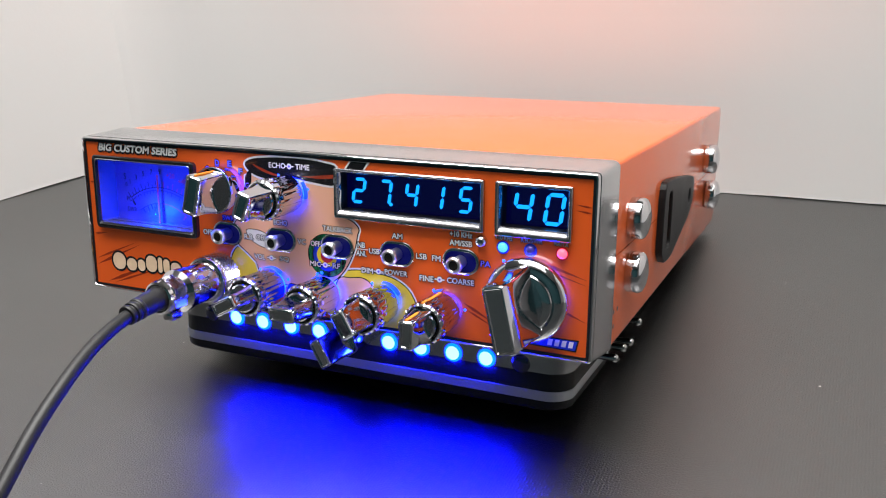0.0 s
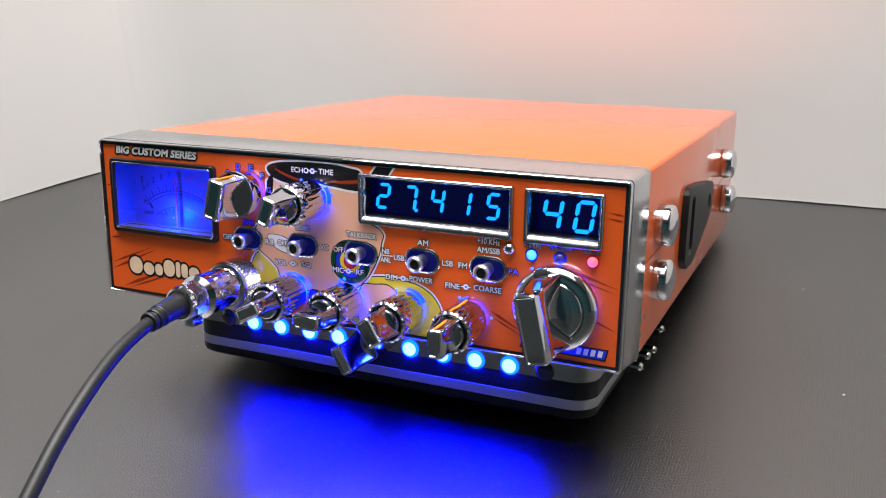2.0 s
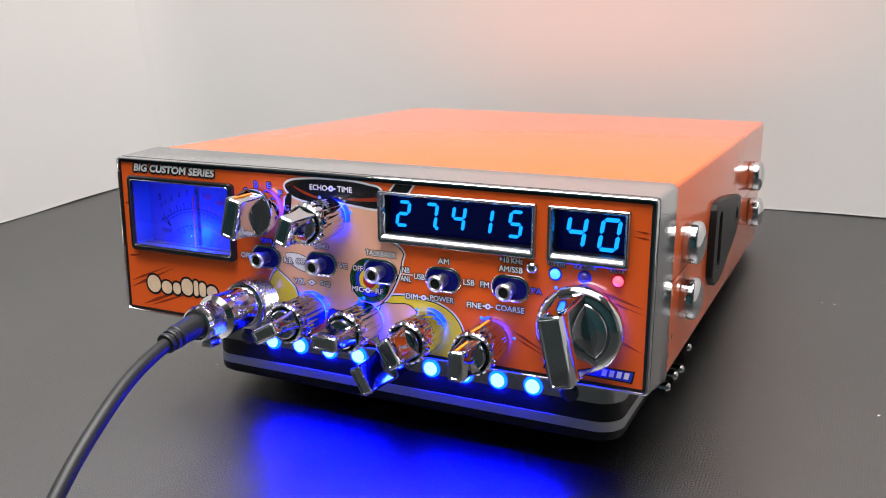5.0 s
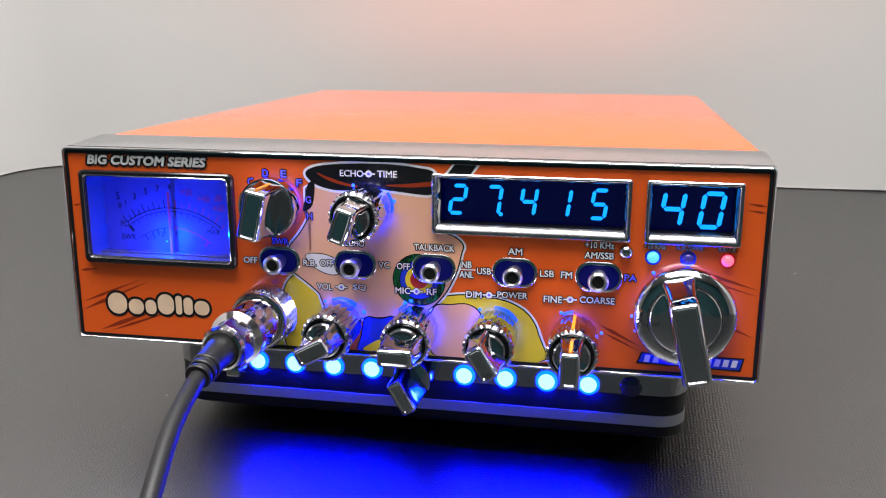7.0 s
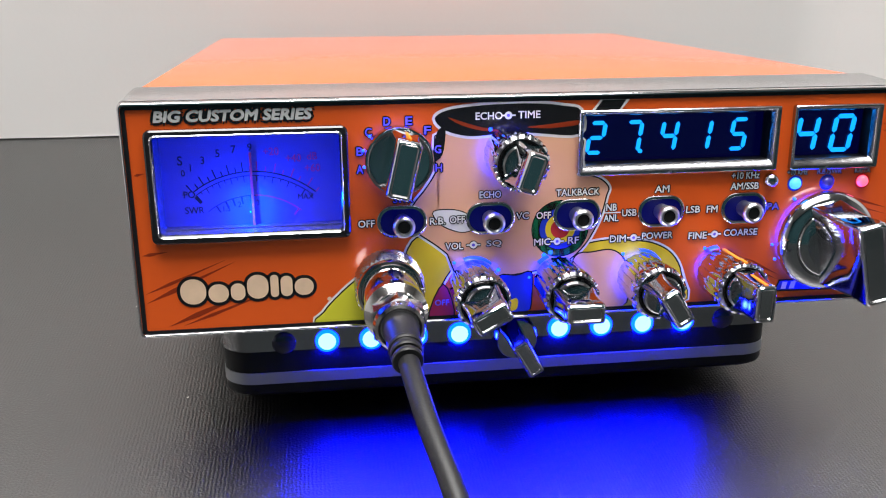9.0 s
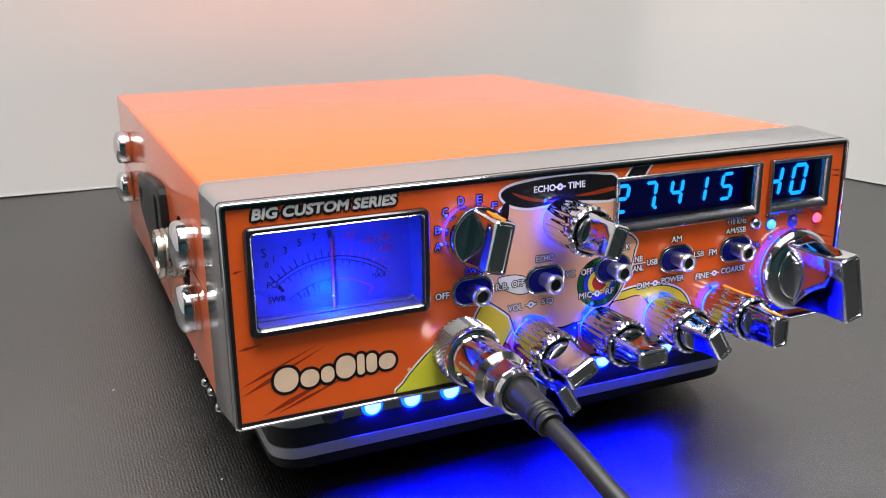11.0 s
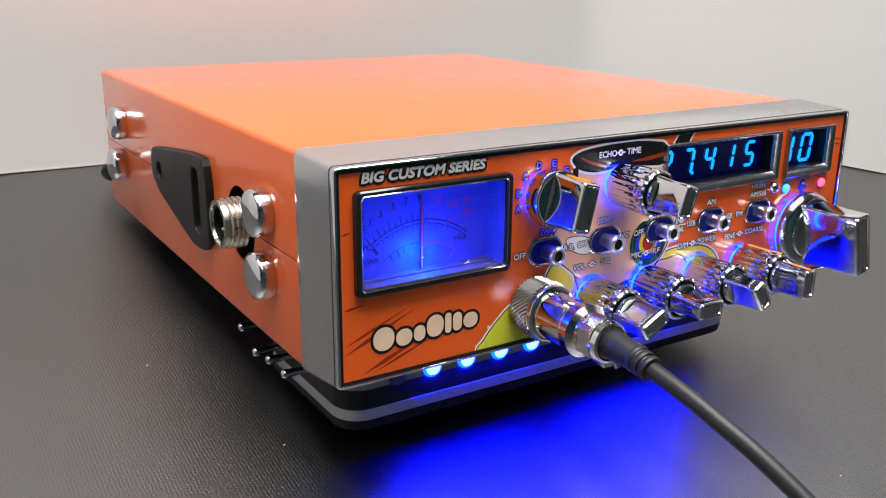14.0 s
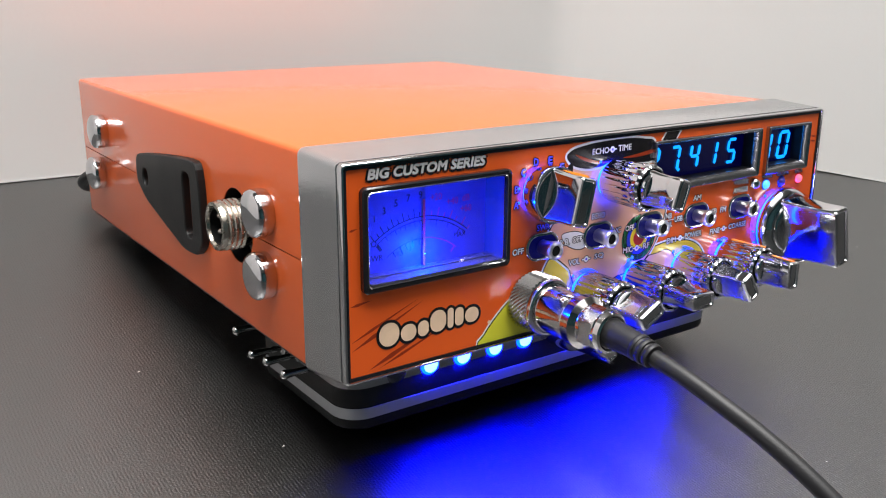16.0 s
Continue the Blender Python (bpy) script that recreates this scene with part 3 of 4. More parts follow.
part("needle", loft([plane_loop(rrect(-71.9, -71.3, 62.4, 81.2, 0.08, 1), y) for y in (6.9, 7.2)], (True, True)), NEEDLE, meter, "thin red needle")
SY = 8.55
CX, CZ = -71.6, 52.0


def arc(r0, r1, a0, a1, material, y=SY, n=40):
    pts = [(CX + r1 * math.sin(radians(a0 + (a1 - a0) * k / n)), CZ + r1 * math.cos(radians(a0 + (a1 - a0) * k / n))) for k in range(n + 1)]
    pts += [(CX + r0 * math.sin(radians(a1 - (a1 - a0) * k / n)), CZ + r0 * math.cos(radians(a1 - (a1 - a0) * k / n))) for k in range(n + 1)]
    bm = bmesh.new()
    m = n + 1
    v = [bm.verts.new((x, y, z)) for x, z in pts]
    for k in range(n):
        bm.faces.new((v[k], v[k + 1], v[2 * m - 2 - k], v[2 * m - 1 - k]))
    part("scale_arc", bm, material, meter)


arc(24.0, 24.3, -37, 40, M_INK)
arc(23.0, 23.2, -37, 40, M_INK)
arc(18.0, 18.2, -38, 2, M_INK)
arc(18.0, 18.3, 2, 40, M_RED)
for k, a in enumerate((-37, -33, -29, -25, -21, -17, -13, -9, -5, -1, 3, 8, 13, 18, 23, 28, 34, 40)):
    long = k % 2 == 0
    arc(24.3, 26.6 if long else 25.5, a - 0.35, a + 0.35, M_INK if a < 2 else M_RED, SY, 1)
    arc(21.6 if long else 22.3, 23.0, a - 0.3, a + 0.3, M_INK, SY, 1)
for a in (-30, -22, -16, -9, -2, 38):
    arc(16.2, 18.0, a - 0.7, a + 0.7, M_INK if a < 30 else M_RED, SY, 1)
arc(20.8, 22.9, -38.5, -36.0, M_INK, SY, 2)
for words, x, z, h, ink in (("S", -88.6, 79.3, 2.3, M_INK), ("0", -88.1, 76.2, 1.6, M_INK), ("1", -86.2, 77.5, 1.7, M_INK), ("3", -83.2, 79.3, 1.9, M_INK), ("5", -79.5, 80.9, 1.9, M_INK),
                            ("7", -75.6, 81.8, 1.9, M_INK), ("9", -71.7, 82.2, 1.9, M_INK), ("+20", -66.6, 81.0, 1.9, M_RED), ("+40", -61.2, 79.2, 1.9, M_RED), ("+60", -56.6, 76.6, 1.9, M_RED),
                            ("dB", -56.6, 79.6, 1.8, M_RED), ("PO", -87.0, 70.8, 1.7, M_INK), ("SWR", -86.0, 66.8, 1.7, M_INK), ("MAX", -58.6, 69.4, 1.4, M_INK), ("1.5", -78.2, 66.9, 1.3, M_INK),
                            ("2", -75.0, 67.9, 1.4, M_INK), ("3", -70.4, 68.2, 1.4, M_INK)):
    part("scale_lettering", text_mesh(words, x, z, None, h, SY, 0.01), ink, meter)
GLOW = TILT @ Vector((-0.0722, 0.0057, 0.0666))
glow_lamp("meter_lamp", GLOW, 0.10, (0.0, 0.042, 1.0), 0.0002)

# ---- the two displays ----
def seven(chars, cx, cz, w, h, slant):
    """The lit bars of one figure, as separate outlines."""
    on = {"2": "abged", "7": "abc", "4": "fgbc", "1": "bc", "5": "afgcd", "0": "abcdef"}[chars]
    t = h * 0.13
    hw, hh = w / 2, h / 2
    g = 0.18
    segs = {"a": (-hw, hw, hh, 0), "g": (-hw, hw, 0, 0), "d": (-hw, hw, -hh, 0), "f": (-hw, 0, hh, 1), "b": (hw, 0, hh, 1), "e": (-hw, -hh, 0, 1), "c": (hw, -hh, 0, 1)}
    out = []
    for s in on:
        p, q, r, up = segs[s]
        if up:
            x, z0, z1 = p, q + g, r - g
            pts = [(x, z0), (x + t / 2, z0 + t / 2), (x + t / 2, z1 - t / 2), (x, z1), (x - t / 2, z1 - t / 2), (x - t / 2, z0 + t / 2)]
        else:
            x0, x1, z = p + g, q - g, r
            pts = [(x0, z), (x0 + t / 2, z - t / 2), (x1 - t / 2, z - t / 2), (x1, z), (x1 - t / 2, z + t / 2), (x0 + t / 2, z + t / 2)]
        out.append([(cx + x + slant * z, cz + z) for x, z in pts])
    return out


def display(win, figures, dot, w, h, label):
    x0, x1, z0, z1 = win
    outer = (x0 - 0.6, x1 + 0.5, z0 - 1.2, z1 + 1.0)
    inner = (x0 + 0.9, x1 - 1.2, z0 + 1.4, z1 - 0.6)
    between = lambda f: [p + (1 - f) * (0.6 if k % 2 == 0 else -0.6) + f * (q - p) for k, (p, q) in enumerate(zip(outer, inner))]  # noqa: E731
    rect = lambda q, g, r: rrect(q[0] + g, q[1] - g, q[2] + g, q[3] - g, r, 3)  # noqa: E731
    loops = [plane_loop(rect(outer, 0, 0.5), FY), plane_loop(rect(outer, 0, 0.5), -0.7), plane_loop(rect(outer, 0.25, 0.5), -1.0), plane_loop(rect(outer, 0.6, 0.4), -0.95), plane_loop(rect(between(0.3), 0, 0.4), -0.72), plane_loop(rect(between(0.65), 0, 0.35), -0.15),
             plane_loop(rect(inner, 0, 0.3), 1.1), plane_loop(rect(inner, 0, 0.3), 1.5)]
    ob = part("display", loft(loops), FRAME_CHROME, radio, label, smooth=True, angle=25)
    part("well", loft([plane_loop(rect(inner, 0, 0.3), y) for y in (1.5, 5.6)]), BLACK, ob, "black inner wall")
    part("window", box(inner[0] - 1, inner[1] + 1, 5.5, 6.2, inner[2] - 1, inner[3] + 1), DISPLAY, ob, "dark display window with a faint blue glow added")
    for chars, cx, cz in figures:
        part("figure", joined(*[slab(p, 5.0, 5.3) for p in seven(chars, cx, cz, w, h, 0.14)]), DIGIT, ob, "glowing cyan-blue figure")
    if dot:
        part("decimal_point", slab(disc_pts(*dot, 0.55, n=16), 5.0, 5.3), DIGIT, ob)


display(WIN1, [("2", 15.2, 82.6), ("7", 24.9, 82.6), ("4", 34.5, 82.6), ("1", 43.6, 82.6), ("5", 53.4, 82.6)], (27.0, 78.9), 3.7, 7.6, "chrome-framed frequency display with glowing blue figures")
display(WIN2, [("4", 72.4, 82.1), ("0", 82.4, 82.1)], None, 5.0, 8.9, "chrome-framed channel display with glowing blue figures")

# ---- indicator lamps and the screw ----
lamp_ring = None
for x, material, label in ((67.9, LAMP_BLUE, "lit blue indicator lamp"), (76.8, LAMP_OFF, "unlit blue indicator lamp"), (86.7, LAMP_RED, "lit red indicator lamp")):
    printed("lamp_ring", disc_pts(x, 70.0, 2.1, n=28), P_RED if material is LAMP_RED else P_BLUE, 6)
    part("indicator_lamp", moved(revolve([(1.55, 1.0), (1.55, 0.0), (1.35, -0.5), (0.9, -0.9), (0.3, -1.0)], 24), x, FY - 0.4, 70.0), material, radio, label, smooth=True)
screw = part("panel_screw", moved(revolve([(1.9, 1.0), (1.9, -0.4), (1.72, -1.2), (1.25, -1.8), (0.6, -2.1), (0.1, -2.15)], 28), 60.9, FY - 0.2, 71.2), CHROME, radio, "small chrome dome screw", smooth=True)

# ---- toggle switches ----
def stadium(hw, hz, n=12):
    r = hz
    return rrect(-hw, hw, -hz, hz, r * 0.98, n)


plate_me = lever_me = None
for x in (-35.2, -13.0, 9.4, 31.7, 54.1):
    if plate_me is None:
        sw = part("toggle_switch", loft([plane_loop(stadium(6.2, 4.1), FY), plane_loop(stadium(6.2, 4.1), -0.1), plane_loop(stadium(5.9, 3.8), -0.35), plane_loop(stadium(5.4, 3.3), -0.35), plane_loop(stadium(5.2, 3.1), 0.2), plane_loop(stadium(5.2, 3.1), 2.6)]),
                  CHROME, radio, "chrome oval toggle switch", (x, 0, 64.0), smooth=True, angle=40)
        plate_me = sw.data
        # a weak blue emission gives the dark well an even added glow
        well = part("switch_well", slab(stadium(5.3, 3.2), 0.12, 2.6), mat("switch_well", (0.003, 0.004, 0.06), 0.3, spec=0.2, emit=(0.0, 0.004, 1.0), strength=0.045), sw, "dark blue switch well with a faint glow added")
        well_me = well.data
        lever = part("lever", revolve([(2.0, 2.4), (2.05, -0.5), (2.15, -2.0), (2.4, -3.8), (2.75, -5.0), (2.72, -5.6), (2.5, -6.1), (2.1, -6.35), (1.85, -6.3), (1.62, -6.0), (1.5, -5.5), (0.3, -5.4)], 28), LEVER_CHROME, sw, "short chrome lever", smooth=True)
        lever_me = lever.data
        tip = part("lever_tip", revolve([(1.6, -5.2), (1.6, -5.72), (0.3, -5.76)], 20), BLACK, sw, "black hollow tip")
        tip_me = tip.data
    else:
        sw = part("toggle_switch", plate_me, None, radio, "chrome oval toggle switch", (x, 0, 64.0))
        part("switch_well", well_me, None, sw, "dark blue switch well with a faint glow added")
        part("lever", lever_me, None, sw, "short chrome lever")
        part("lever_tip", tip_me, None, sw, "black hollow tip")


# ---- knobs ----
def pointer_bar(w, h, y0, y1, flare):
    """A grip bar from y0 to y1 (outer end), h long and w wide, flared at the foot, with a rimmed end."""
    loops = []
    for f, y in ((flare, y0), (1.10, y0 + (y1 - y0) * 0.30), (1.0, y0 + (y1 - y0) * 0.62), (1.02, y1 + 0.9)):
        loops.append(plane_loop(rrect(-w / 2 * f, w / 2 * f, -h / 2 * (1 + (f - 1) * 0.35), h / 2 * (1 + (f - 1) * 0.35), 1.0, 4), y))
    for g, y in ((0.12, y1 + 0.4), (0.42, y1 + 0.05), (0.75, y1), (0.95, y1 + 0.15), (1.1, y1 + 0.55)):
        loops.append(plane_loop(rrect(-w / 2 + g, w / 2 - g, -h / 2 + g, h / 2 - g, 0.9 - g * 0.35, 4), y))
    return loft(loops, (True, True))


def light_ring(r, parent, depth=1.3):
    """The blue light in the gap between a knob's foot and the panel."""
    n = 36
    bm = bmesh.new()
    rows = [[bm.verts.new((r * math.cos(2 * math.pi * k / n), y, r * math.sin(2 * math.pi * k / n))) for k in range(n)] for y in (-0.1, -depth)]
    for k in range(n):
        bm.faces.new((rows[0][k], rows[0][(k + 1) % n], rows[1][(k + 1) % n], rows[1][k]))
    return part("light_ring", bm, HALO, parent, "blue light round the knob's foot")


def arc_light(r, a0, a1, parent):
    """A short arc of blue light that leaks out at the foot."""
    bm = bmesh.new()
    n = 16
    rows = [[bm.verts.new((q * math.cos(radians(a0 + (a1 - a0) * k / n)), y, q * math.sin(radians(a0 + (a1 - a0) * k / n)))) for k in range(n + 1)] for q, y in ((r + 0.45, -0.05), (r + 0.4, -0.6), (r + 0.3, -1.4), (r, -1.75))]
    for a, b in zip(rows, rows[1:]):
        for k in range(n):
            bm.faces.new((a[k], a[k + 1], b[k + 1], b[k]))
    part("light_arc", bm, LIGHT_ARC, parent, "blue light leaking at the foot", smooth=True)


dual = {}


def dual_knob(x, z, turn, arcs, dots, marker=False):
    """An outer fluted ring and an inner grip knob on one axis."""
    if not dual:
        dual["outer"] = revolve([(5.0, -1.5), (6.1, -1.7), (6.4, -2.2), (6.6, -11.6), (6.65, -12.9), (6.0, -13.1)], 144, 18, {2: 0.35, 3: 0.50, 4: 0.50})
        dual["toothed_ring"] = revolve([(5.8, -12.6), (6.6, -12.8), (6.85, -13.1), (6.85, -15.4), (6.7, -16.0), (6.1, -16.5), (5.7, -16.3), (5.5, -15.4)], 144, 18, {1: 0.3, 2: 0.42, 3: 0.42, 4: 0.36}, True)
        dual["collar"] = revolve([(5.6, -15.2), (5.6, -16.0), (5.3, -16.3), (4.9, -15.9)], 40)
        dual["inner"] = revolve([(5.0, -15.0), (5.0, -17.0), (4.8, -17.7), (4.4, -18.0), (4.0, -17.8), (1.5, -17.7)], 40)
        dual["bar"] = pointer_bar(4.9, 9.2, -16.4, -28.0, 1.35)
        knob = part("knob", dual["outer"], CHROME, radio, "chrome double knob with a fluted outer ring", (x, FY, z), smooth=True, angle=38)
        for key, name, material in (("toothed_ring", "toothed_ring", CHROME), ("collar", "collar", GASKET), ("inner", "inner_knob", CHROME)):
            dual[key] = part(name, dual[key], material, knob, smooth=True, angle=30).data
        bar = part("grip", dual["bar"], CHROME, knob, turn=turn, smooth=True, angle=28)
        dual["outer"], dual["bar"] = knob.data, bar.data
    else:
        knob = part("knob", dual["outer"], None, radio, "chrome double knob with a fluted outer ring", (x, FY, z))
        part("toothed_ring", dual["toothed_ring"], None, knob)
        part("collar", dual["collar"], None, knob)
        part("inner_knob", dual["inner"], None, knob)
        part("grip", dual["bar"], None, knob, turn=turn)
    light_ring(5.3, knob, 1.45)
    for a0, a1 in arcs:
        arc_light(6.5, a0, a1, knob)
    for a, size in dots:
        q = radians(a)
        part("light_dot", moved(revolve([(size, 0.3), (size, -0.1), (size * 0.5, -0.25)], 12), 7.2 * math.cos(q), -0.1, 7.2 * math.sin(q)), LIGHT_DOT, knob, "small blue light", smooth=True)
    if marker:
        part("marker_line", joined(box(-0.4, 0.4, -12.9, -3.0, 6.2, 6.75), box(-0.4, 0.4, -16.1, -12.8, 6.6, 7.0), box(-0.4, 0.4, -27.2, -16.6, 4.5, 4.85)), MARKER, knob, "orange pointer line")
    return knob


# turn: degrees by which the grip leans from upright towards the right
dual_knob(-17.3, 47.2, 62, [(48, 112)], [(24, 0.55), (132, 0.45)])
dual_knob(4.6, 47.2, 90, [(112, 138)], [(104, 0.6), (118, 0.6), (176, 0.4)])
dual_knob(26.7, 47.2, -32, [(28, 92)], [(128, 0.45)])
dual_knob(48.4, 47.2, 0, [(95, 118)], [(122, 0.45), (8, 0.4)], True)
dual_knob(-8.7, 80.6, 19, [(-12, 38)], [(14, 0.5), (128, 0.5)])

mode = part("knob", revolve([(6.6, -1.3), (7.7, -1.5), (8.1, -2.6), (8.2, -6.4), (8.0, -6.9), (7.6, -7.0), (7.3, -6.7), (6.9, -6.6), (2.0, -6.5)], 64), CHROME, radio, "chrome selector knob with a broad grip", (-36.0, FY, 80.2), smooth=True, angle=38)
part("grip", pointer_bar(5.9, 13.6, -5.5, -18.2, 1.3), CHROME, mode, turn=13, smooth=True, angle=28)
light_ring(6.7, mode, 1.3)
for a in (142, 168, 196):
    q = radians(a)
    part("light_dot", moved(revolve([(0.36, 0.4), (0.36, -0.2), (0.2, -0.35)], 12), 8.45 * math.cos(q), -0.2, 8.45 * math.sin(q)), LIGHT_DOT, mode, "small blue light")
part("marker_line", moved(box(-0.3, 0.3, -17.0, -7.4, 6.85, 7.35), turn=pose(0, 0, 0, 0, 13, 0)), MARKER, mode, "orange pointer line")

tune = part("knob", revolve([(11.0, -1.3), (12.6, -1.5), (13.2, -2.2), (13.3, -3.2), (13.1, -4.0), (12.5, -4.9), (11.6, -5.5), (10.6, -5.85), (9.8, -6.0), (9.55, -5.6), (9.3, -5.6), (9.0, -6.2), (8.6, -6.4), (6.0, -6.7), (3.0, -6.8)], 80), CHROME, radio, "large chrome channel knob with a long grip", (76.7, FY, 55.0), smooth=True, angle=38)
part("grip", pointer_bar(6.9, 20.5, -5.6, -26.0, 1.25), CHROME, tune, turn=-13, smooth=True, angle=28)
light_ring(11.6, tune, 1.3)
for a, r, size in ((128, 13.7, 0.45), (186, 13.5, 0.35), (204, 13.5, 0.35)):
    q = radians(a)
    part("light_dot", moved(revolve([(size, 0.4), (size, -0.2), (size * 0.4, -0.5)], 14), r * math.cos(q), -0.2, r * math.sin(q)), LIGHT_DOT, tune, "small blue light")

# ---- side hardware ----
bolt_me = None
for side, sx in ((-1, X0), (1, X1)):
    for y, z in ((44.6, 74.0), (45.2, 55.3), (206.5, 76.4), (216.0, 57.0)) if side < 0 else ((42.6, 74.0), (43.4, 55.4), (201.0, 73.4), (211.5, 54.2)):
        prof = [(6.0, 0.2), (6.9, -0.1), (7.0, -0.6), (7.05, -3.7), (6.85, -4.5), (6.3, -5.15), (5.2, -5.7), (3.6, -6.15), (1.8, -6.4), (0.3, -6.45)]
        if bolt_me is None:
            b = part("side_bolt", revolve(prof, 40), CHROME, radio, "domed chrome bolt", smooth=True, angle=60)
            bolt_me = b.data
        else:
            b = part("side_bolt", bolt_me, None, radio, "domed chrome bolt")
        b.matrix_basis = pose(sx * MM, y * MM, z * MM, 0, 0, -90 if side < 0 else 90)

HANG = [(156.4, 75.0), (90.6, 82.4), (90.2, 53.5), (97.0, 48.6), (109.0, 48.0), (147.0, 58.2), (156.6, 64.0)]


def cut_corners(pts, rounds=3, by=0.10):
    """A polygon with its corners cut off again and again, until they are round."""
    for _ in range(rounds):
        out = []
        for k in range(len(pts)):
            a, b = Vector(pts[k]), Vector(pts[(k + 1) % len(pts)])
            out += [tuple(a.lerp(b, by)), tuple(a.lerp(b, 1 - by))]
        pts, by = out, 0.25
    return pts


def hanger(side, sx):
    dy, dz = (0.0, 0.0) if side < 0 else (-2.5, -2.4)
    shift = lambda pts: [(y + dy, z + dz) for y, z in pts]  # noqa: E731
    outline = shift(cut_corners(HANG))
    slot = shift(rrect(98.8, 105.8, 53.8, 76.2, 2.6, 5))
    hole = shift(disc_pts(146.0, 67.2, 3.0, 3.4, 24))
    bm = bmesh.new()
    loops = []
    for pts in (outline, slot, hole):
        vs = [bm.verts.new((0, y, z)) for y, z in pts]
        loops.append([bm.edges.new((vs[k], vs[(k + 1) % len(vs)])) for k in range(len(vs))])
    bmesh.ops.triangle_fill(bm, use_beauty=True, use_dissolve=False, edges=bm.edges[:])
    made = bmesh.ops.extrude_face_region(bm, geom=bm.faces[:])
    for v in made["geom"]:
        if isinstance(v, bmesh.types.BMVert):
            v.co.x += side * 2.6
    bmesh.ops.recalc_face_normals(bm, faces=bm.faces[:])
    rim = [e for e in bm.edges if len(e.link_faces) == 2 and e.calc_face_angle(0.0) > 1.2 and all(abs(v.co.x - side * 2.6) < 0.01 for v in e.verts)]
    bmesh.ops.bevel(bm, geom=rim, offset=0.55, segments=2, profile=0.5, affect="EDGES")
    bmesh.ops.translate(bm, verts=bm.verts, vec=(sx + side * 0.05, 0, 0))
    part("side_plate", bm, BLACK, radio, "black plastic hanger plate with a slot and a hole")


hanger(-1, X0)
hanger(1, X1)

jack = part("microphone_socket", revolve([(5.6, 6.0), (5.6, -1.0), (5.9, -1.4), (5.9, -1.8), (5.5, -2.2), (5.9, -2.6), (5.9, -3.0), (5.5, -3.4), (5.9, -3.8), (5.9, -4.2), (5.5, -4.6), (5.9, -5.0), (5.9, -5.4), (5.5, -5.8), (5.8, -6.2), (5.6, -7.2), (4.7, -7.3), (4.5, -6.9), (4.4, -1.5), (0.4, -1.4)], 40),
            NICKEL, radio, "threaded nickel socket with pins", smooth=True, angle=40)
jack.matrix_basis = pose((X0 + 1.6) * MM, 64.4 * MM, 66.6 * MM, 0, 0, -90) @ Matrix.Scale(1.31, 4)
for px, pz in ((1.9, 1.9), (-1.9, 1.9), (1.9, -1.9), (-1.9, -1.9)):
    part("pin", moved(revolve([(0.75, -1.3), (0.75, -5.2), (0.3, -5.7)], 12), px, 0, pz), NICKEL, jack, smooth=True)
# black liner, disc and tube put shade into the socket's hollows
part("insert", revolve([(0.3, -1.2), (4.36, -1.3), (4.36, -6.6), (4.1, -6.6), (4.1, -2.4), (0.3, -2.3)], 28), BLACK, jack, "black pin insert with a liner for the barrel's shade")
part("socket_shade", moved(revolve([(8.4, 2.6), (8.4, 6.2), (0.3, 6.3)], 32), 0, 0, 0), BLACK, jack, "black disc for the shade in the round opening")
ring = [(66.2 + 11.52 * math.cos(2 * math.pi * k / 40), 65.4 + 11.52 * math.sin(2 * math.pi * k / 40)) for k in range(40)]
part("hole_shade", loft([[(X0 + d, y, z) for y, z in ring] for d in (0.3, 8.7)], (False, True)), BLACK, radio, "black tube put in for the shade inside the socket's hole", smooth=True, angle=40)
for y, z in ((25.0, 46.2), (25.4, 41.2), (30.0, 46.0)):
    part("screw_hole", moved(revolve([(0.8, -0.12), (0.8, 1.0)], 14), X1, y, z, pose(0, 0, 0, 0, 0, 90)), BLACK, radio)
for x in (-80, 78):
    part("rubber_foot", moved(revolve([(7, 0), (7, 8.5), (6.4, 9.0)], 28), x, 0, 0, pose(0, 0, 0, 90)), RUBBER, radio, "black rubber foot", (0, 222, 25.6))

# ---- the small lit box under the radio's nose ----
unit = tagged(new("light_box"), "black accessory box with silver stripe and blue lights under the radio", "accessory box")
unit.matrix_basis = TILT @ Matrix.Translation((0, 0, -0.0004))
UX0, UX1, UY0, UY1 = -85.0, 82.0, 28.8, 92.0


def unit_loop(inset, z, r=9.0):
    pts = rrect(UX0 + inset, UX1 - inset, UY0 + inset, UY1 - inset, r, 7)
    return [(x, y, z) for x, y in pts]


body = part("body", loft([unit_loop(1.6, 5.7), unit_loop(0.3, 6.6), unit_loop(0.0, 7.6), unit_loop(0.0, 19.4), unit_loop(0.4, 20.0), unit_loop(0.4, 33.4)], (True, True)), BLACK, unit, "black box body", smooth=True, angle=40)
part("stripe", loft([unit_loop(0.0, 9.8), unit_loop(-0.15, 9.9), unit_loop(-0.15, 13.3), unit_loop(0.0, 13.4)]), STRIPE, unit, "dull silver stripe", smooth=True)
part("light_strip", loft([unit_loop(0.4, 19.9), unit_loop(-0.25, 20.0), unit_loop(-0.25, 28.0), unit_loop(0.4, 28.1)]), mat("mirror_strip", (0.46, 0.46, 0.47), 0.09, metal=1.0, rough_vary=0.04, grain=0.1, grain_size=260), unit, "mirror-finished strip that holds the lights", smooth=True)
led_prof = [(3.4, 0.6), (3.4, -0.2), (3.0, -0.6), (2.1, -0.95), (1.0, -1.1), (0.3, -1.12)]
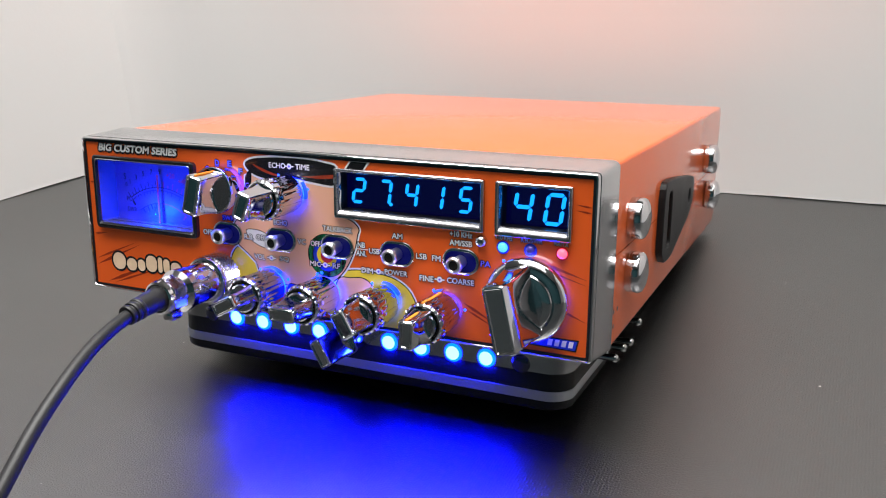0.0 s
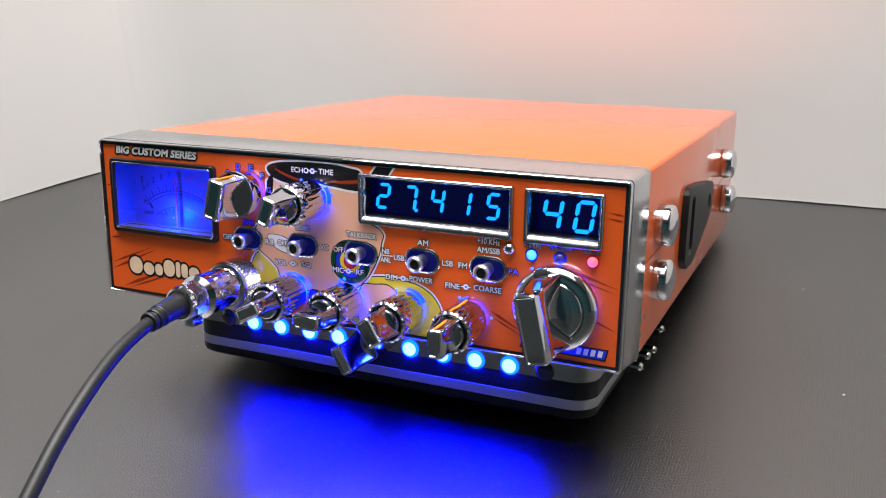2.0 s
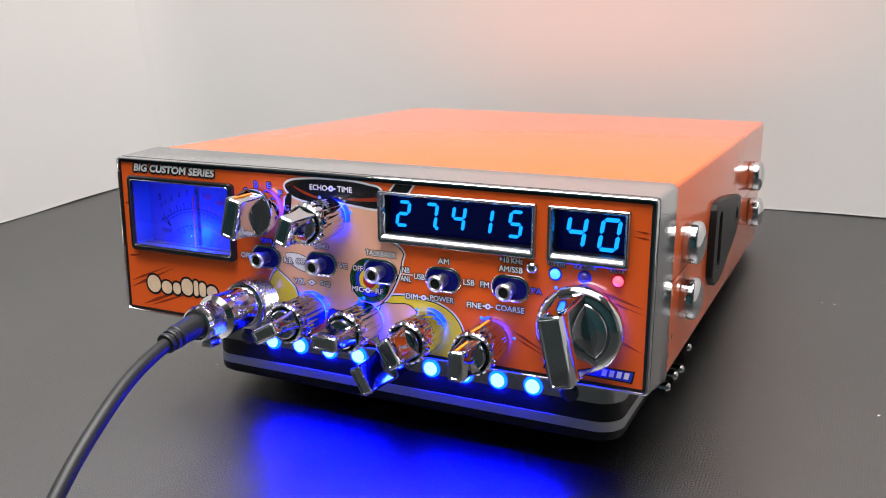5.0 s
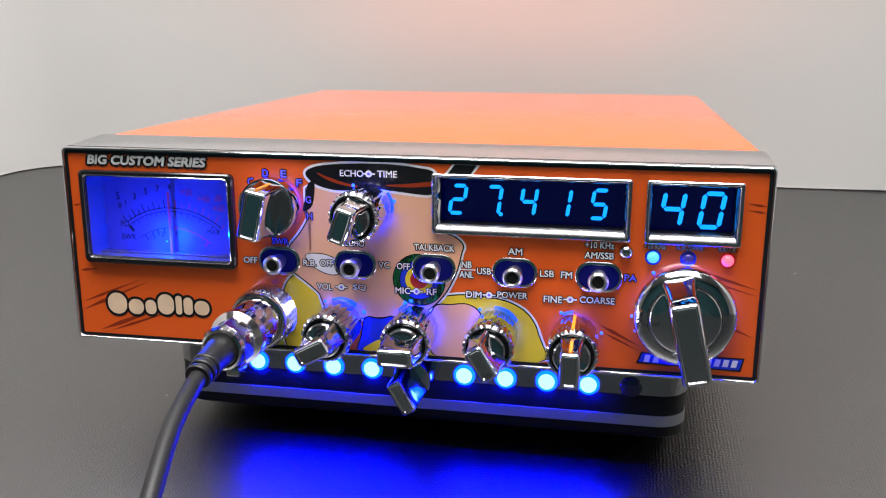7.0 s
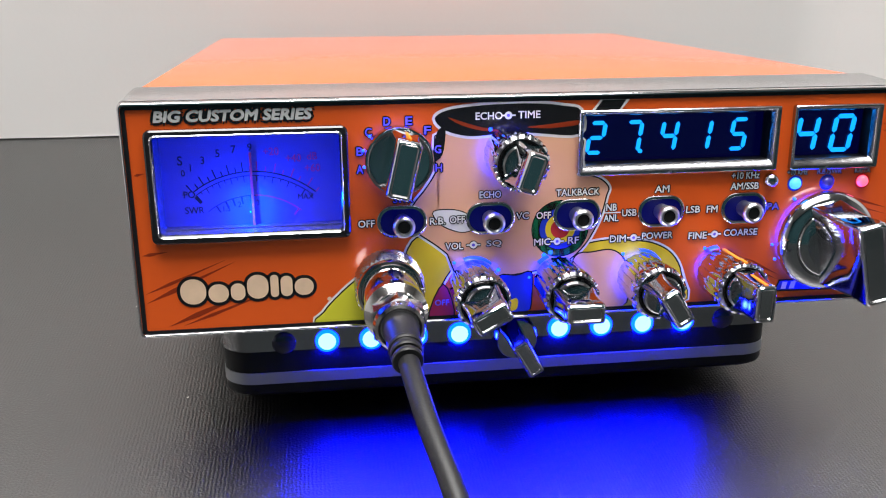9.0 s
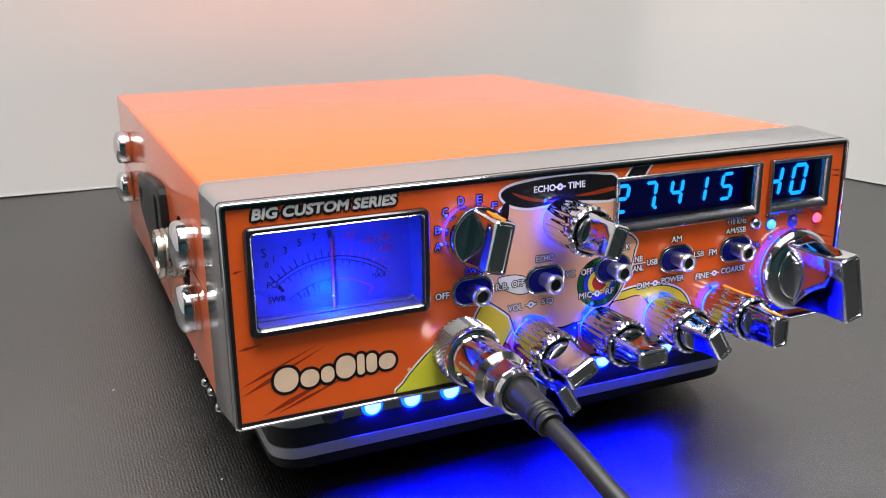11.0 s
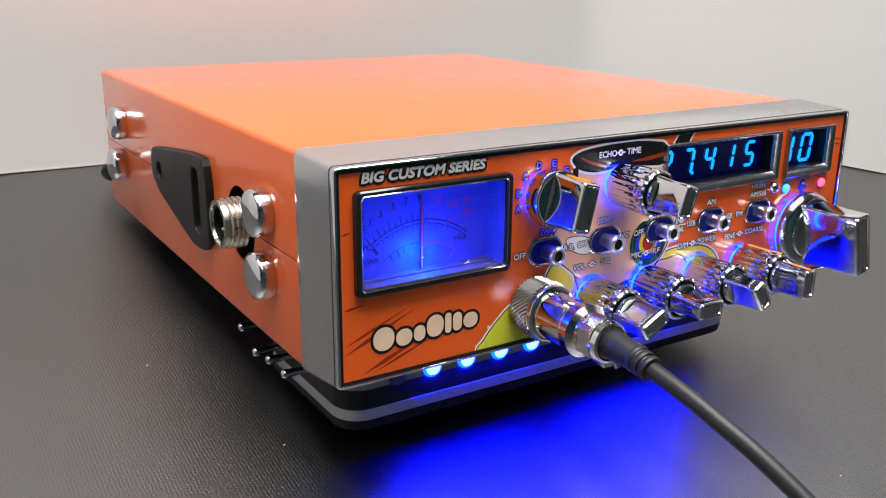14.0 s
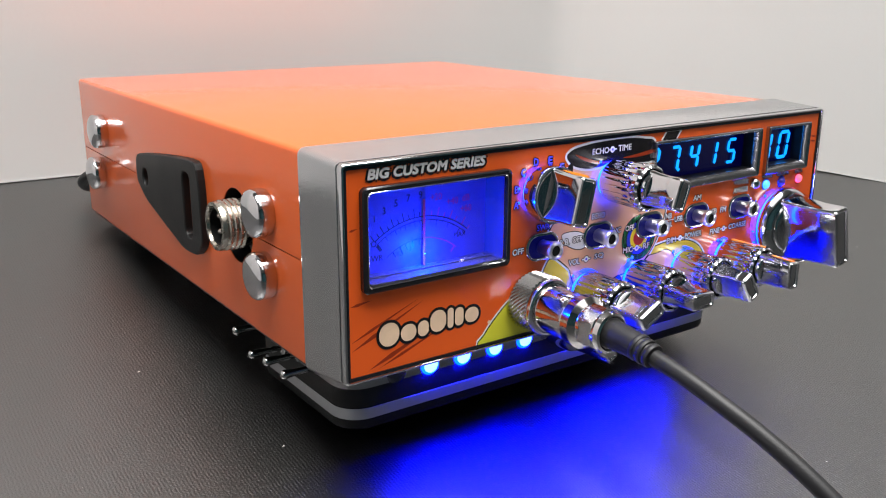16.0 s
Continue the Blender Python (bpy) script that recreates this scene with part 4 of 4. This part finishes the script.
for k, x in enumerate((-67.2, -54.9, -42.2, -29.2, -16.4, 13.6, 26.6, 39.4, 52.2, 65.0)):
    lit = 1 <= k <= 8
    led = part("light", moved(revolve(led_prof, 24), x, UY0 - 0.2, 22.4), LED_ON if lit else LED_OFF, unit, "lit blue LED" if lit else "unlit dark LED", smooth=True)
    if lit:
        part("light_core", moved(revolve([(2.6, -0.6), (2.5, -0.95), (1.5, -1.2), (0.4, -1.3)], 20), x, UY0 - 0.2, 22.4), LED_CORE, led, smooth=True)
uk = part("knob", revolve([(6.3, 0.3), (6.4, -3.0), (6.1, -9.0), (5.7, -10.0), (2.0, -10.4)], 48), CHROME, unit, "chrome knob with a flat grip", (-1.2, UY0, 23.4), smooth=True, angle=38)
part("grip", pointer_bar(4.6, 10.6, -9.0, -25.0, 1.25), CHROME, uk, turn=-30, smooth=True, angle=28)
for side, sx in ((-1, UX0), (1, UX1)):
    for k, (y, dz, ang) in enumerate(((44.5, 0, 0), (57.0, -1, 2), (68.5, -9, -6), (81.0, 12, 5))):
        tg = part("toggle", revolve([(2.6, 0.3), (2.6, -1.6), (1.9, -2.0), (1.0, -2.2), (1.05, -6.0), (1.35, -11.0), (1.5, -11.6), (1.35, -12.6), (0.9, -13.1), (0.2, -13.3)], 20), STEEL, unit, "small steel toggle switch", smooth=True, angle=40)
        tg.matrix_basis = pose(sx * MM, y * MM, (23.6 + dz * 0.2) * MM, 0, side * ang, -90 if side < 0 else 90)

# ---- the microphone plug and its lead ----
plug = tagged(new("microphone_lead"), "chrome microphone plug with a knurled ring and a black cable", "cable")
plug.matrix_basis = TILT
PX, PZ = -39.0, 48.6
# the knurled ring: a fine diamond pattern
kn = bmesh.new()
rows, cols = 11, 40
rings = []
for i in range(rows + 1):
    y = -0.2 - 8.2 * i / rows
    ring = []
    for k in range(cols * 2):
        a = 2 * math.pi * k / (cols * 2)
        up = (i + k) % 2
        r = 9.0 + (0.34 if up else -0.3) - (0.5 if i in (0, rows) else 0)
        ring.append(kn.verts.new((r * math.cos(a), y, r * math.sin(a))))
    rings.append(ring)
for a, b in zip(rings, rings[1:]):
    for k in range(cols * 2):
        n = (k + 1) % (cols * 2)
        kn.faces.new((a[k], a[n], b[n], b[k]))
kn.faces.new(rings[0]), kn.faces.new(rings[-1][::-1])
part("knurled_ring", kn, KNURL, plug, "knurled chrome ring", (PX, FY, PZ))
part("lip", revolve([(8.8, -8.3), (8.9, -8.8), (8.6, -9.5), (7.9, -9.8), (7.6, -9.4)], 56), PLUG_CHROME, plug, "", (PX, FY, PZ), smooth=True)
part("shell", revolve([(7.3, -9.0), (7.3, -20.2), (7.0, -20.8)], 48), PLUG_CHROME, plug, "smooth chrome plug shell", (PX, FY, PZ), smooth=True, angle=40)
part("collar", revolve([(6.8, -20.5), (7.8, -21.0), (7.9, -23.8), (7.2, -24.4), (6.2, -25.2), (6.2, -26.5)], 48), PLUG_CHROME, plug, "", (PX, FY, PZ), smooth=True, angle=30)
part("clamp", joined(loft([plane_loop([(6.9 * math.cos(radians(a)), 6.9 * math.sin(radians(a))) for a in range(30, 390, 60)], y) for y in (-26.0, -31.0)], (True, True)),
                     revolve([(6.0, -30.8), (6.3, -31.8), (5.9, -33.2), (5.2, -33.6), (4.6, -33.2)], 40), moved(box(-2.0, 2.0, -31.5, -26.5, -8.4, -5.4, 0.5), 2.0, 0, 0)), PLUG_CHROME, plug, "chrome cable clamp", (PX, FY, PZ), smooth=True, angle=30)


def tube(points, radii, n=20, steps=8):
    """A round lead along a smooth line through points."""
    pts = []
    for k in range(len(points) - 1):
        p0, p1, p2, p3 = (Vector(points[min(max(k + d, 0), len(points) - 1)]) for d in (-1, 0, 1, 2))
        for s in range(steps):
            t = s / steps
            q = 0.5 * ((2 * p1) + (p2 - p0) * t + (2 * p0 - 5 * p1 + 4 * p2 - p3) * t * t + (3 * p1 - p0 - 3 * p2 + p3) * t ** 3)
            pts.append((q, radii[k] + (radii[k + 1] - radii[k]) * t))
    pts.append((Vector(points[-1]), radii[-1]))
    bm = bmesh.new()
    rings, side = [], Vector((1, 0, 0))
    for k, (p, r) in enumerate(pts):
        d = (pts[min(k + 1, len(pts) - 1)][0] - pts[max(k - 1, 0)][0]).normalized()
        side = (side - d * side.dot(d)).normalized()
        up = d.cross(side)
        rings.append([bm.verts.new(p + r * (math.cos(2 * math.pi * j / n) * side + math.sin(2 * math.pi * j / n) * up)) for j in range(n)])
    for a, b in zip(rings, rings[1:]):
        for j in range(n):
            bm.faces.new((a[j], a[(j + 1) % n], b[(j + 1) % n], b[j]))
    bm.faces.new(rings[0]), bm.faces.new(rings[-1][::-1])
    return bm


for ob in plug.children:
    ob.data.transform(Matrix.Diagonal((0.93, 1.0, 0.93, 1.0)))


def on_table(x, y, lift):
    """A point over the table, in the radio's own tilted measure."""
    p = TILT.inverted() @ Vector((x * MM, y * MM, lift * MM))
    return tuple(v / MM for v in p)


LEAD = [(-39.0, -30.0, 48.6), (-38.9, -38.0, 48.4), (-38.6, -47.0, 46.8), (-37.8, -56.5, 44.6), (-36.6, -66.0, 41.4), (-34.2, -78.0, 36.2), (-31.4, -92.0, 28.4), (-28.0, -108.0, 17.0), (-24.9, -126.0, 3.4), (-22.3, -146.0, -11.1),
        on_table(-20, -171, 7.4), on_table(-14, -200, 2.6), on_table(4, -245, 2.25), on_table(20, -320, 2.25), on_table(-10, -430, 2.25), on_table(-60, -560, 2.25)]
part("boot", tube([(-39.0, -30.5, 48.6), (-38.95, -35.0, 48.5), (-38.8, -41.5, 47.9), (-38.7, -45.5, 47.1)], [4.0, 3.9, 3.5, 2.7], 28), RUBBER, plug, "black strain-relief boot", smooth=True, angle=50)
for y, z, r in ((-42.0, 47.85, 3.7), (-44.2, 47.45, 3.5), (-46.4, 47.05, 3.3)):
    part("boot_ridge", moved(revolve([(2.2, 0.8), (r - 0.2, 0.75), (r, 0.4), (r, -0.4), (r - 0.2, -0.75), (2.2, -0.8)], 28), -38.75, y, z, pose(0, 0, 0, 11)), RUBBER, plug, smooth=True, angle=50)
part("lead", tube(LEAD, [2.2] * len(LEAD), 24, 10), RUBBER, plug, "black round cable", smooth=True, angle=60)

part("power_lead", tube([(-88.0, 240.0, 52.0), (-93.5, 247.0, 51.0), (-98.0, 253.0, 48.5), (-98.5, 260.0, 44.0), (-90.0, 268.0, 40.0), (-60.0, 272.0, 38.0)], [2.6] * 6, 18), RUBBER, radio, "black power lead at the rear", smooth=True)

# ---- dust on the table ----
flakes = bmesh.new()
rng = random.Random(5)
for k in range(2600):
    x, y = rng.uniform(-340, 330), rng.uniform(-150, 300)
    if -110 < x < 110 and -20 < y < 260:
        continue
    s = rng.uniform(0.04, 0.12) * (4.0 if rng.random() < 0.05 else 1)
    a = rng.uniform(0, 6.28)
    q = [flakes.verts.new((x + s * rng.uniform(0.4, 1.6) * math.cos(a + j * 2.1), y + s * rng.uniform(0.5, 1.0) * math.sin(a + j * 2.1), 0.06 + 0.25 * s * j)) for j in range(3)]
    flakes.faces.new(q)
for x, y, s in ((140, 186, 0.8), (160, 94, 0.6), (-98, 46, 0.5), (-123, 107, 0.5)):
    q = [flakes.verts.new((x + s * math.cos(j * 1.6 + x), y + 0.7 * s * math.sin(j * 1.6 + x), 0.1 + 0.1 * j)) for j in range(4)]
    flakes.faces.new(q)
bmesh.ops.scale(flakes, vec=(MM, MM, MM), verts=flakes.verts)
dust_me = mesh_of(flakes, "dust")
dust_me.materials.append(DUST)
tagged(new("dust", dust_me), "pale dust specks scattered on the black tabletop", "dust", kind="stuff")
